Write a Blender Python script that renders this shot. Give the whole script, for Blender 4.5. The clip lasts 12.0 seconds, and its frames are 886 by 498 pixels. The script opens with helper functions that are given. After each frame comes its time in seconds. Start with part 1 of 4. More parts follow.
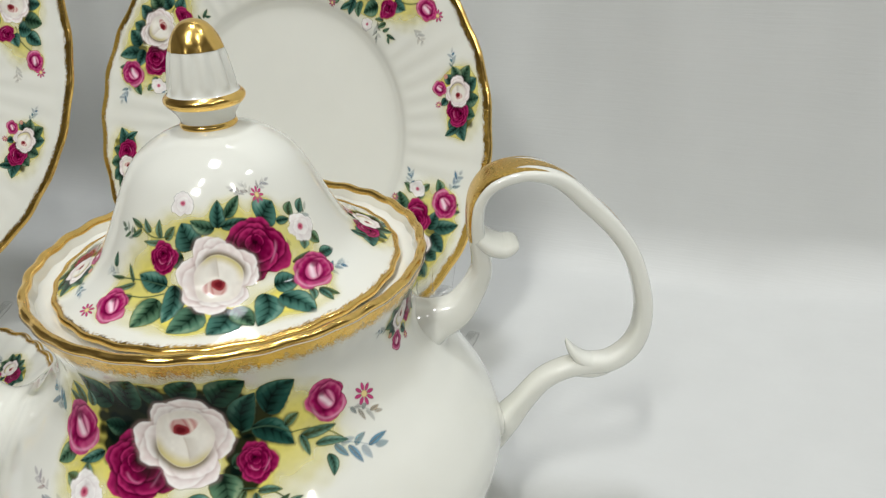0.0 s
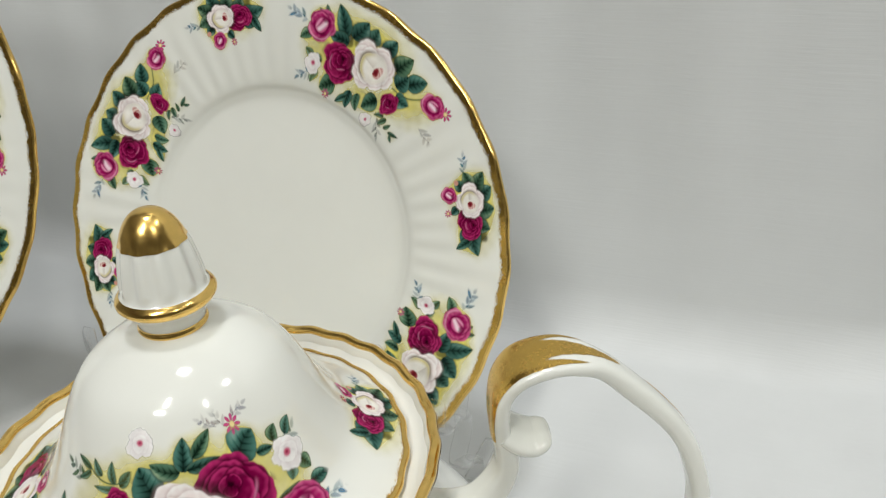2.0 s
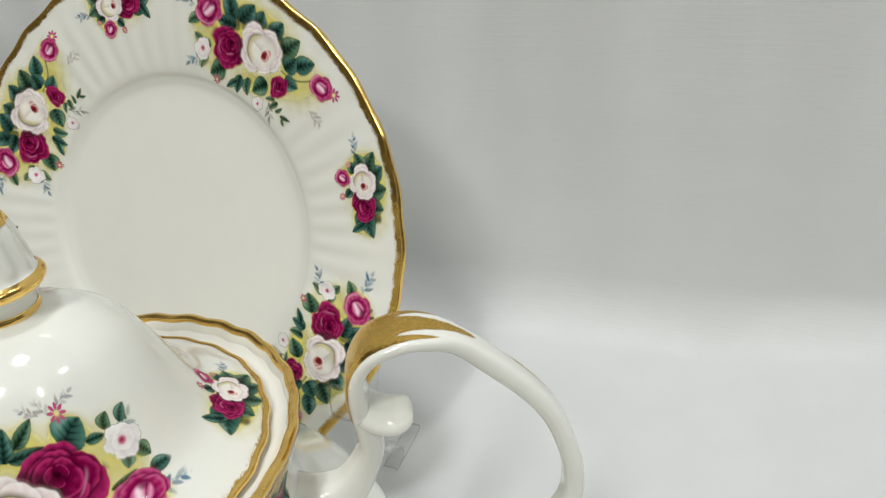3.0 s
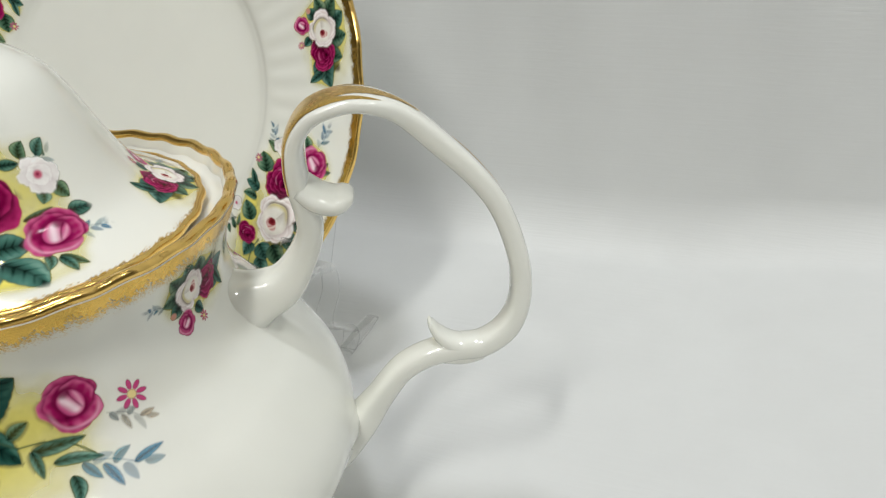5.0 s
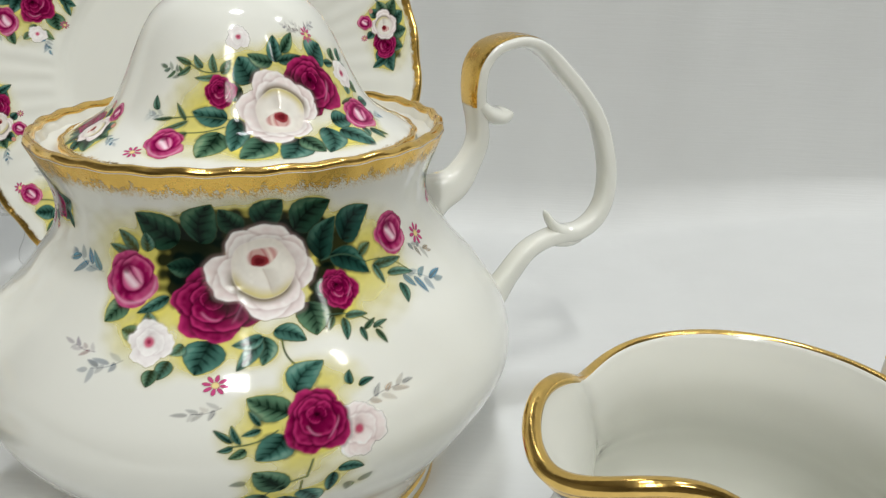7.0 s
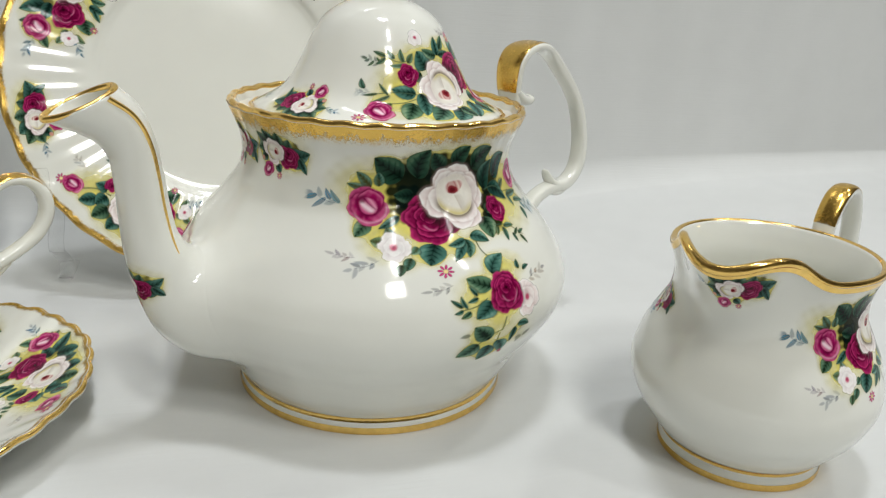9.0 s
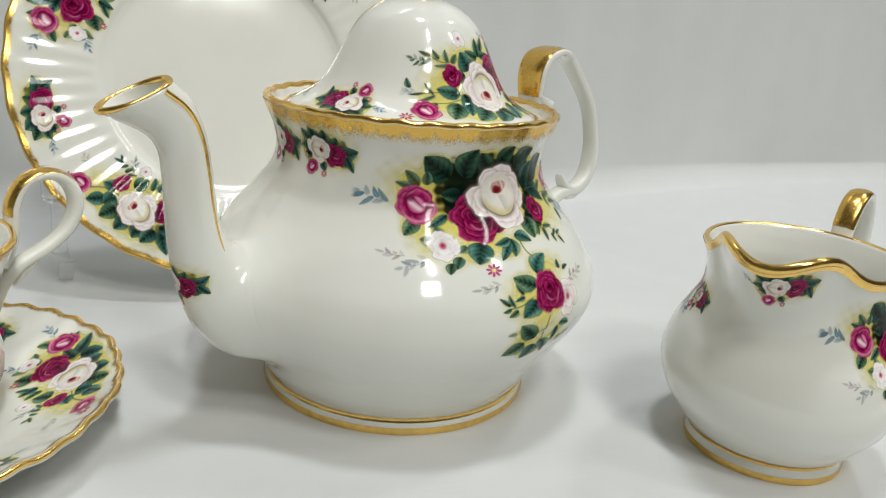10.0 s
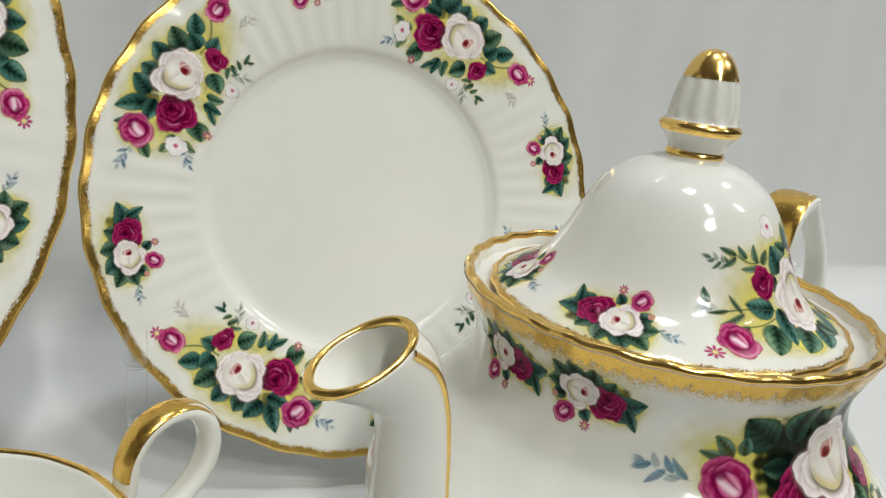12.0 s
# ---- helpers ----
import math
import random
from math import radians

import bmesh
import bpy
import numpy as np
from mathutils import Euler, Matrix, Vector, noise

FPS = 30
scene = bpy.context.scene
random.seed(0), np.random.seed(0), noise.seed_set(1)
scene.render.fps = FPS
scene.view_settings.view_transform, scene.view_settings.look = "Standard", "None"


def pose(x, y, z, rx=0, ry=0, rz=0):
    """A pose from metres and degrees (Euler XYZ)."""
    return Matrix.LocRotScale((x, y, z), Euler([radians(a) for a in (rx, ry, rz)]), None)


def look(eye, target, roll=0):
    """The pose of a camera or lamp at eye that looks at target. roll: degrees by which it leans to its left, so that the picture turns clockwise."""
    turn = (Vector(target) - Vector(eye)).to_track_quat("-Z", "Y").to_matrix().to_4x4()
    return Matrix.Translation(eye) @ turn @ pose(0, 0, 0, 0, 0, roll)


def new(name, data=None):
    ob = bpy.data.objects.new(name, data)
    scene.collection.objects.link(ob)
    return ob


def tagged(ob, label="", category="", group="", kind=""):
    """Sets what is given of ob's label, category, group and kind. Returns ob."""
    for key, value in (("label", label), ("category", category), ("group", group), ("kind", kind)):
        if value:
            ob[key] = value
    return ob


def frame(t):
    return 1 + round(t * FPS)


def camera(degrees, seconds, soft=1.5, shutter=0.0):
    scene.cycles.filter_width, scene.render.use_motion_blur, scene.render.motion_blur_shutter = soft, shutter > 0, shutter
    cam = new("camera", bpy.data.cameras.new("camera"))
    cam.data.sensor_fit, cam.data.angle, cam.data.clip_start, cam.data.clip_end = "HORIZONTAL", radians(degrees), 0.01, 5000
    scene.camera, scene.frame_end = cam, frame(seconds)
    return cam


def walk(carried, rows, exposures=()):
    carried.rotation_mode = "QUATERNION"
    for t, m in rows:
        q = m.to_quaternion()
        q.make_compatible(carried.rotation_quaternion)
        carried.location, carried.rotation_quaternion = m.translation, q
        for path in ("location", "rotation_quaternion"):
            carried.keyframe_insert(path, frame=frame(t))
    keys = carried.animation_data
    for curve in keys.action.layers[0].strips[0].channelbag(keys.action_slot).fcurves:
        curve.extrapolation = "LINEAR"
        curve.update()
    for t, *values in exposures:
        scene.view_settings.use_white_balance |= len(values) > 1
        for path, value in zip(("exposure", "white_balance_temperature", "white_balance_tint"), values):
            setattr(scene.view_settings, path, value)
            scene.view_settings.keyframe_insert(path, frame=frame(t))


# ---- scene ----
# camera and its path; the teapot's axis is the origin, the cloth is z = 0
cam = camera(59.7, 12.0, 1.25)
METRES = 0.7
START = pose(0.0674, -0.2112, 0.2232, -26.558, 2.028, -0.24)
ROWS = [
    (0.0, 0.0, 0.0, 0.0, 0.0, 0.0, -0.0),
    (0.5, 0.0126, 0.0097, 0.0057, 0.86, -0.17, -0.22),
    (1.0, 0.0193, 0.0192, 0.0244, 1.25, -0.39, -0.26),
    (1.5, 0.0113, 0.0362, 0.0648, 1.01, -0.72, 0.11),
    (2.0, -0.0032, 0.0574, 0.0781, 0.35, -1.18, 1.13),
    (2.5, -0.0041, 0.0705, 0.0877, -0.23, -1.58, 2.35),
    (3.0, 0.0459, 0.0631, 0.0701, -0.49, -1.75, 3.28),
    (5.0, 0.0567, 0.072, -0.0129, -1.59, -0.76, 1.35),
    (5.5, 0.0243, 0.0596, -0.0361, -5.03, 1.17, 1.82),
    (6.0, -0.0044, 0.0522, -0.0351, -7.98, 2.13, 2.59),
    (6.5, -0.0618, 0.0356, -0.0779, -12.2, 3.44, 4.09),
    (7.0, -0.12, 0.0054, -0.0902, -18.0, 4.68, 5.56),
    (7.5, -0.1853, -0.0085, -0.1074, -23.93, 4.84, 7.32),
    (9.5, -0.3664, -0.0272, -0.1197, -38.49, 3.37, 11.48),
    (10.0, -0.3809, 0.0032, -0.1149, -40.2, 3.52, 11.17),
    (10.5, -0.3931, 0.047, -0.0979, -41.4, 3.63, 10.83),
    (11.0, -0.3801, 0.0827, -0.0703, -41.98, 3.91, 10.34),
    (11.5, -0.3808, 0.1228, -0.0451, -41.75, 4.22, 9.74),
    (12.0, -0.3766, 0.1534, 0.0051, -41.06, 4.59, 9.1),
]
walk(cam, [(t, START @ pose(METRES * x, METRES * y, METRES * z, 90 + pitch, roll, yaw)) for t, x, y, z, yaw, pitch, roll in ROWS])

# ---- light ----
scene.view_settings.exposure = -0.17
world = bpy.data.worlds.new("world")
scene.world = world
world.use_nodes = True
world.node_tree.nodes["Background"].inputs["Color"].default_value = (0.9, 0.95, 1.0, 1)
world.node_tree.nodes["Background"].inputs["Strength"].default_value = 0.20


def panel_lamp(x, y, z, target, w, h, watts, colour):
    data = bpy.data.lights.new("ceiling_lamp", "AREA")
    data.shape, data.size, data.size_y, data.energy, data.color = "RECTANGLE", w, h, watts, colour
    ob = new("ceiling_lamp", data)
    ob.matrix_world = look((x, y, z), target)
    return ob


WARM, NEUTRAL, COOL = (0.985, 0.985, 0.945), (0.925, 0.955, 1.0), (0.935, 0.97, 0.965)
panel_lamp(-0.28, -1.05, 1.75, (0, 0, 0.05), 0.08, 0.36, 10.8, WARM)
panel_lamp(0.95, -1.30, 1.75, (0, 0, 0.05), 0.07, 0.36, 6.2, WARM)
panel_lamp(-0.55, -1.65, 1.75, (0, 0, 0.05), 0.34, 0.26, 13.2, WARM)
panel_lamp(1.10, -0.25, 1.75, (0, 0, 0.05), 0.16, 0.12, 5.2, COOL)
panel_lamp(0.15, 0.80, 1.75, (0, 0.1, 0.05), 0.40, 0.26, 2.9, COOL)
panel_lamp(-0.02, -0.10, 1.75, (0, -0.05, 0.05), 0.20, 0.20, 9.4, NEUTRAL)


# ---- materials ----
def material(name, colour, rough, metal=0.0, coat=0.0, grain=0.0, scale=200.0, bump=0.0, spread=0.0):
    m = bpy.data.materials.new(name)
    m.use_nodes = True
    nt = m.node_tree
    b = nt.nodes["Principled BSDF"]
    b.inputs["Metallic"].default_value = metal
    b.inputs["Coat Weight"].default_value = coat
    b.inputs["Coat Roughness"].default_value = 0.04
    tc = nt.nodes.new("ShaderNodeTexCoord")
    fine, broad = nt.nodes.new("ShaderNodeTexNoise"), nt.nodes.new("ShaderNodeTexNoise")
    fine.inputs["Scale"].default_value, broad.inputs["Scale"].default_value = scale, scale * 0.12
    fine.inputs["Detail"].default_value = 5
    for n in (fine, broad):
        nt.links.new(tc.outputs["Object"], n.inputs["Vector"])
    mixed = nt.nodes.new("ShaderNodeMath")
    mixed.operation = "ADD"
    nt.links.new(fine.outputs["Fac"], mixed.inputs[0])
    nt.links.new(broad.outputs["Fac"], mixed.inputs[1])
    ramp = nt.nodes.new("ShaderNodeMapRange")
    ramp.inputs["From Min"].default_value, ramp.inputs["From Max"].default_value = 0.6, 1.4
    ramp.inputs["To Min"].default_value, ramp.inputs["To Max"].default_value = 1 - grain, 1 + grain
    nt.links.new(mixed.outputs[0], ramp.inputs["Value"])
    tint = nt.nodes.new("ShaderNodeVectorMath")
    tint.operation = "SCALE"
    tint.inputs[0].default_value = colour
    nt.links.new(ramp.outputs[0], tint.inputs["Scale"])
    nt.links.new(tint.outputs[0], b.inputs["Base Color"])
    rr = nt.nodes.new("ShaderNodeMapRange")
    rr.inputs["From Min"].default_value, rr.inputs["From Max"].default_value = 0.6, 1.4
    rr.inputs["To Min"].default_value, rr.inputs["To Max"].default_value = max(0.0, rough - spread), rough + spread
    nt.links.new(mixed.outputs[0], rr.inputs["Value"])
    nt.links.new(rr.outputs[0], b.inputs["Roughness"])
    if bump:
        bp = nt.nodes.new("ShaderNodeBump")
        bp.inputs["Strength"].default_value, bp.inputs["Distance"].default_value = 1.0, bump
        nt.links.new(fine.outputs["Fac"], bp.inputs["Height"])
        nt.links.new(bp.outputs["Normal"], b.inputs["Normal"])
    return m


def with_alpha(m, name="ink", colour=True):
    """Colour and coverage of a printed transfer, stored at the mesh's corners."""
    nt = m.node_tree
    b = nt.nodes["Principled BSDF"]
    at = nt.nodes.new("ShaderNodeAttribute")
    at.attribute_name = name
    if colour:
        nt.links.new(at.outputs["Color"], b.inputs["Base Color"])
    nt.links.new(at.outputs["Alpha"], b.inputs["Alpha"])
    return m


CHINA = material("bone_china", (0.815, 0.82, 0.757), 0.10, coat=0.6, grain=0.02, scale=60, bump=0.00003, spread=0.04)
GILT = material("gilding", (0.92, 0.62, 0.19), 0.20, metal=1.0, grain=0.18, scale=400, bump=0.00010, spread=0.09)
PRINT = with_alpha(material("printed_enamel", (0.5, 0.5, 0.5), 0.07, coat=0.0, scale=300, spread=0.02))
PRINT.node_tree.nodes["Principled BSDF"].inputs["IOR"].default_value = 1.18
LEAF_GOLD = with_alpha(material("brushed_gilding", (0.76, 0.49, 0.12), 0.24, metal=1.0, grain=0.08, scale=900, bump=0.00005, spread=0.10), "ink", False)


# ---- shaping ----
def part(name, data, mat, parent, label=""):
    ob = new(name, data)
    if mat:
        data.materials.append(mat)
    ob.parent = parent
    if label:
        ob["label"] = label
    return ob


def thing(name, m, label, category, group="", kind=""):
    ob = new(name)
    ob.empty_display_size = 0.02
    ob.matrix_world = m
    return tagged(ob, label, category, group, kind)


def mesh_of(name, verts, quads, smooth=True):
    me = bpy.data.meshes.new(name)
    verts, quads = np.asarray(verts, np.float32), np.asarray(quads, np.int32)
    me.vertices.add(len(verts))
    me.vertices.foreach_set("co", verts.ravel())
    me.loops.add(quads.size)
    me.loops.foreach_set("vertex_index", quads.ravel())
    me.polygons.add(len(quads))
    me.polygons.foreach_set("loop_start", np.arange(0, quads.size, quads.shape[1], dtype=np.int32))
    me.polygons.foreach_set("use_smooth", np.full(len(quads), smooth))
    me.update(calc_edges=True)
    me.validate()
    return me


def grid_quads(rows, cols, wrap_cols=False, wrap_rows=False):
    r = np.arange(rows if wrap_rows else rows - 1)
    c = np.arange(cols if wrap_cols else cols - 1)
    r, c = np.meshgrid(r, c, indexing="ij")
    r2, c2 = (r + 1) % rows, (c + 1) % cols
    return np.stack([r * cols + c, r * cols + c2, r2 * cols + c2, r2 * cols + c], -1).reshape(-1, 4)


def spline(points, n):
    """A Catmull-Rom curve through points (any dimension), n samples evenly spaced in length."""
    p = np.asarray(points, float)
    p = np.vstack([2 * p[0] - p[1], p, 2 * p[-1] - p[-2]])
    out = []
    for k in range(1, len(p) - 2):
        t = np.linspace(0, 1, 40, endpoint=False)[:, None]
        a, b, c, d = p[k - 1], p[k], p[k + 1], p[k + 2]
        out.append(0.5 * (2 * b + (c - a) * t + (2 * a - 5 * b + 4 * c - d) * t ** 2 + (3 * b - a - 3 * c + d) * t ** 3))
    q = np.vstack(out + [p[-2][None]])
    s = np.r_[0, np.cumsum(np.linalg.norm(np.diff(q[:, :2], axis=0), axis=1))]
    at = np.linspace(0, s[-1], n)
    return np.stack([np.interp(at, s, q[:, k]) for k in range(q.shape[1])], 1)


class Turned:
    """A turned form: its outer profile in millimetres (radius, height) from the bottom up, and a wave on the radius."""

    def __init__(self, profile, wave=None, lift=None):
        q = spline(profile, 400)
        self.r, self.z = q[:, 0], q[:, 1]
        self.s = np.r_[0, np.cumsum(np.hypot(np.diff(self.r), np.diff(self.z)))]
        self.wave, self.lift = wave, lift

    def point(self, az, s, inset=0.0):
        r, z = np.interp(s, self.s, self.r), np.interp(s, self.s, self.z)
        if inset:
            dr, dz = np.gradient(self.r, self.s), np.gradient(self.z, self.s)
            r = r - self.sign * inset * np.interp(s, self.s, dz)
            z = z + self.sign * inset * np.interp(s, self.s, dr)
        rr = r + (self.wave(az, s, self) if self.wave else 0.0)
        zz = z + (self.lift(az, s, self) if self.lift else 0.0)
        return np.stack([rr * np.cos(az), rr * np.sin(az), zz + 0 * az], -1) / 1000

    sign = 1

    def normal(self, az, s):
        e = 1e-3
        da = self.point(az + e, s) - self.point(az - e, s)
        ds = self.point(az, s + 0.05) - self.point(az, s - 0.05)
        n = np.cross(da, ds) * self.sign
        return n / np.maximum(np.linalg.norm(n, axis=-1, keepdims=True), 1e-12)

    def at_height(self, z):
        return float(np.interp(z, self.z, self.s)) if self.z[-1] > self.z[0] else float(np.interp(z, self.z[::-1], self.s[::-1]))

    def shell(self, name, thick, rows=150, cols=288, inside_from=0.0, close_top=False):
        """The wall of the vessel: outside up, over a rounded lip, and down the inside."""
        s = np.linspace(0, self.s[-1], rows)
        az = np.linspace(0, 2 * np.pi, cols, endpoint=False)
        A, S = np.meshgrid(az, s)
        rings = [self.point(A, S)]
        if close_top:
            verts = rings[0]
        else:
            lip = self.point(az, np.full_like(az, self.s[-1]), thick * 0.5)
            top = lip + np.array([0, 0, thick * 0.0004])
            S2 = np.linspace(self.s[-1], inside_from, rows // 2)
            A2, S2 = np.meshgrid(az, S2)
            inner = self.point(A2, S2, thick)
            verts = np.concatenate([rings[0], top[None], inner], 0)
        n = verts.shape[0]
        quads = grid_quads(n, cols, wrap_cols=True)
        verts = verts.reshape(-1, 3)
        extra = []
        if not close_top:
            c = len(verts)
            last = (n - 1) * cols
            cz = verts[last:last + cols].mean(0)
            verts = np.vstack([verts, cz[None]])
            k = np.arange(cols)
            extra = np.stack([last + k, last + (k + 1) % cols, np.full(cols, c), np.full(cols, c)], 1)
        me = mesh_of(name, verts, quads)
        if len(extra):
            bm = bmesh.new()
            bm.from_mesh(me)
            bm.verts.ensure_lookup_table()
            for a, b, c, _ in extra:
                bm.faces.new([bm.verts[int(a)], bm.verts[int(b)], bm.verts[int(c)]]).smooth = True
            bm.to_mesh(me)
            bm.free()
        return me

    def ring(self, name, s0, s1, out=0.15, cols=360, rows=7, ragged=0.0, seed=1, az0=0.0, az1=2 * np.pi):
        """A band of gilding laid over the glaze between two lengths of the profile; ragged: a stippled lower edge."""
        full = az1 - az0 > 6.28
        az = np.linspace(az0, az1, cols, endpoint=not full)
        s = np.linspace(s0, s1, rows)
        A, S = np.meshgrid(az, s)
        v = self.point(A, S) + self.normal(A, S) * out / 1000
        me = mesh_of(name, v.reshape(-1, 3), grid_quads(rows, cols, wrap_cols=full))
        if ragged:
            rng = np.random.RandomState(seed)
            f = (S - s0) / (s1 - s0)
            speck = rng.rand(rows, cols)
            lace = np.abs(np.sin(A * 22 + 0.6 * np.sin(A * 7))) ** 0.7 + 0.25 * np.sin(A * 131)
            edge = (1 - ragged) + ragged * 0.35 * lace
            fade = (f - edge) / np.maximum(1 - edge, 0.05)
            alpha = np.where(f < edge, 1.0, np.clip(1.25 - 1.25 * fade, 0, 1) * (speck > 0.25 + 0.7 * fade))
            ink(me, np.ones((alpha.size, 3)) * 0.6, alpha.ravel())
        return me


def ink(me, rgb, alpha):
    at = me.attributes.new("ink", "FLOAT_COLOR", "POINT")
    at.data.foreach_set("color", np.concatenate([rgb, alpha[:, None]], 1).astype(np.float32).ravel())


# ---- printed sprays ----
def smooth(a, b, x):
    t = np.clip((x - a) / (b - a), 0, 1)
    return t * t * (3 - 2 * t)


MAGENTA = [np.array(c) for c in ((0.030, 0.0004, 0.009), (0.165, 0.0015, 0.043), (0.43, 0.026, 0.138))]
ROSE_PINK = [np.array(c) for c in ((0.10, 0.001, 0.028), (0.36, 0.010, 0.110), (0.66, 0.14, 0.31))]
FAINT = [np.array(c) for c in ((0.60, 0.53, 0.53), (0.78, 0.74, 0.73), (0.88, 0.86, 0.84))]
BLUSHING = [np.array(c) for c in ((0.46, 0.33, 0.33), (0.78, 0.68, 0.665), (0.90, 0.865, 0.845))]
GREEN = [np.array(c) for c in ((0.006, 0.024, 0.018), (0.065, 0.180, 0.145), (0.27, 0.45, 0.37))]
DARK_GREEN = [np.array(c) for c in ((0.002, 0.010, 0.008), (0.016, 0.070, 0.055), (0.10, 0.25, 0.19))]
BLUE_GREY = (0.10, 0.31, 0.50)


LEMON = (0.80, 0.715, 0.15)


class Spray:
    """A transfer painted on a fine grid, in millimetres: u along the rim, v across it. Later strokes cover earlier ones."""

    def __init__(self, u0, u1, v0, v1, step, seed):
        self.u, self.v = np.meshgrid(np.arange(u0, u1 + step, step), np.arange(v0, v1 + step, step))
        self.rgb = np.tile(np.array([0.815, 0.82, 0.757]), (*self.u.shape, 1))
        self.a = np.zeros(self.u.shape)
        self.solid = np.zeros(self.u.shape)
        self.edge = step * 1.1
        self.rng = np.random.RandomState(seed)
        self.clouds = {}

    def cloud(self, size):
        """Soft mottling, about -1 to 1, with spots of that size."""
        if size not in self.clouds:
            H, W = self.u.shape
            step = self.u[0, 1] - self.u[0, 0]
            rows, cols = int(H * step / size) + 4, int(W * step / size) + 4
            lattice = self.rng.randn(rows, cols)
            y, x = np.arange(H) * step / size, np.arange(W) * step / size
            i, j = y.astype(int), x.astype(int)
            fy, fx = smooth(0, 1, y - i)[:, None], smooth(0, 1, x - j)[None]
            a, b = lattice[np.ix_(i, j)], lattice[np.ix_(i, j + 1)]
            c, d = lattice[np.ix_(i + 1, j)], lattice[np.ix_(i + 1, j + 1)]
            self.clouds[size] = (a * (1 - fx) + b * fx) * (1 - fy) + (c * (1 - fx) + d * fx) * fy
        return self.clouds[size]

    def near(self, u, v, reach):
        """The part of the transfer round a point, sharing its paint."""
        w = Spray(0, 1, 0, 1, 1, 0)
        i = np.flatnonzero(np.abs(self.v[:, 0] - v) < reach)
        j = np.flatnonzero(np.abs(self.u[0] - u) < reach)
        box = (slice(i[0], i[-1] + 1), slice(j[0], j[-1] + 1)) if len(i) > 1 and len(j) > 1 else (slice(0, 2), slice(0, 2))
        w.u, w.v, w.rgb, w.a, w.solid = (a[box] for a in (self.u, self.v, self.rgb, self.a, self.solid))
        w.edge, w.rng, w.clouds = self.edge, self.rng, {}
        return w

    def lay(self, mask, colour):
        m = np.clip(mask, 0, 1)
        total = m + self.a * (1 - m)
        safe = np.maximum(total, 1e-6)[..., None]
        self.rgb[...] = (np.asarray(colour) * m[..., None] + self.rgb * (self.a * (1 - m))[..., None]) / safe
        self.a[...] = total

    def stain(self, mask, colour):
        """Deepen what is already painted."""
        k = (np.clip(mask, 0, 1) * (self.a > 0.5))[..., None]
        self.rgb[...] = self.rgb * (1 - k) + np.asarray(colour) * k

    def halo(self, u, v, ru, rv, strength=0.60):
        d = ((self.u - u) / ru) ** 2 + ((self.v - v) / rv) ** 2
        wob = 1 + 0.25 * np.sin(self.u * 0.9 + v) * np.cos(self.v * 1.1 + u)
        self.lay(strength * np.exp(-d * 1.3 * wob) * smooth(2.6, 1.6, d), LEMON)

    def leaf(self, u0, v0, u1, v1, w, palette=None, alpha=1.0):
        self.near((u0 + u1) / 2, (v0 + v1) / 2, math.hypot(u1 - u0, v1 - v0) * 0.5 + w + 1).leaf_here(u0, v0, u1, v1, w, palette, alpha)

    def leaf_here(self, u0, v0, u1, v1, w, palette, alpha):
        """A pointed leaf: a dark half and a lit half, side veins, a pale rib and a dark edge."""
        pal = palette or GREEN
        w = w * 1.34
        du, dv = 1.06 * (u1 - u0), 1.06 * (v1 - v0)
        L = math.hypot(du, dv)
        t = ((self.u - u0) * du + (self.v - v0) * dv) / (L * L)
        side = (-(self.u - u0) * dv + (self.v - v0) * du) / L
        own = math.sin(u0 * 12.9 + v1 * 7.3)
        tc = np.clip(t, 0, 1)
        side = side - (0.10 + 0.14 * own) * w * np.sin(np.pi * tc)
        saw = 1 + 0.035 * np.abs(np.sin(tc * 19 + u0)) - 0.02
        half = 1.38 * w * tc ** 0.56 * (1 - tc) ** 0.90 * saw
        m = smooth(self.edge, -self.edge, np.abs(side) - half) * ((t > 0) & (t < 1))
        h = side / np.maximum(half, 1e-3) * (1 if own > -0.25 else -1)
        k = np.abs(h)
        lit = np.exp(-((h - 0.58) / 0.34) ** 2) * smooth(0.10, 0.45, tc) * smooth(1.02, 0.75, tc)
        veins = (0.5 + 0.5 * np.sin((tc * 5.0 - k * 1.2 + 0.3 * own) * 2 * np.pi)) ** 4
        tone = 0.20 + 0.34 * smooth(0.05, 0.80, k) + 0.24 * lit - 0.20 * veins * smooth(0.95, 0.35, k) - 0.16 * (1 - tc) ** 2 + 0.06 * own
        tone = np.clip(tone + 0.06 * self.cloud(2.2) + 0.03 * self.cloud(0.9), 0, 1)[..., None]
        col = np.where(tone < 0.5, pal[0] + (pal[1] - pal[0]) * tone * 2, pal[1] + (pal[2] - pal[1]) * (tone * 2 - 1))
        col = col * (1 + np.array([0.75, 0.18, -0.25]) * max(0.0, math.sin(u1 * 1.7 + v0)) * 0.7)
        col = col * (1 - 0.50 * np.exp(-((side / (0.03 * w + 0.07)) ** 2)) * smooth(0.98, 0.4, tc))[..., None]
        if palette is None or palette is DARK_GREEN:
            self.stain(smooth(0.8, 0.0, np.abs(side) - half) * ((t > -0.03) & (t < 1.03)) * (1 - m) * 0.55, (0.006, 0.014, 0.008))
            line = (smooth(0.34, 0.10, half - np.abs(side)) * 0.45)[..., None]
            col = col * (1 - line) + np.array([0.085, 0.085, 0.035]) * line
            self.solid[...] = np.maximum(self.solid, m)
        self.lay(m * alpha, col)

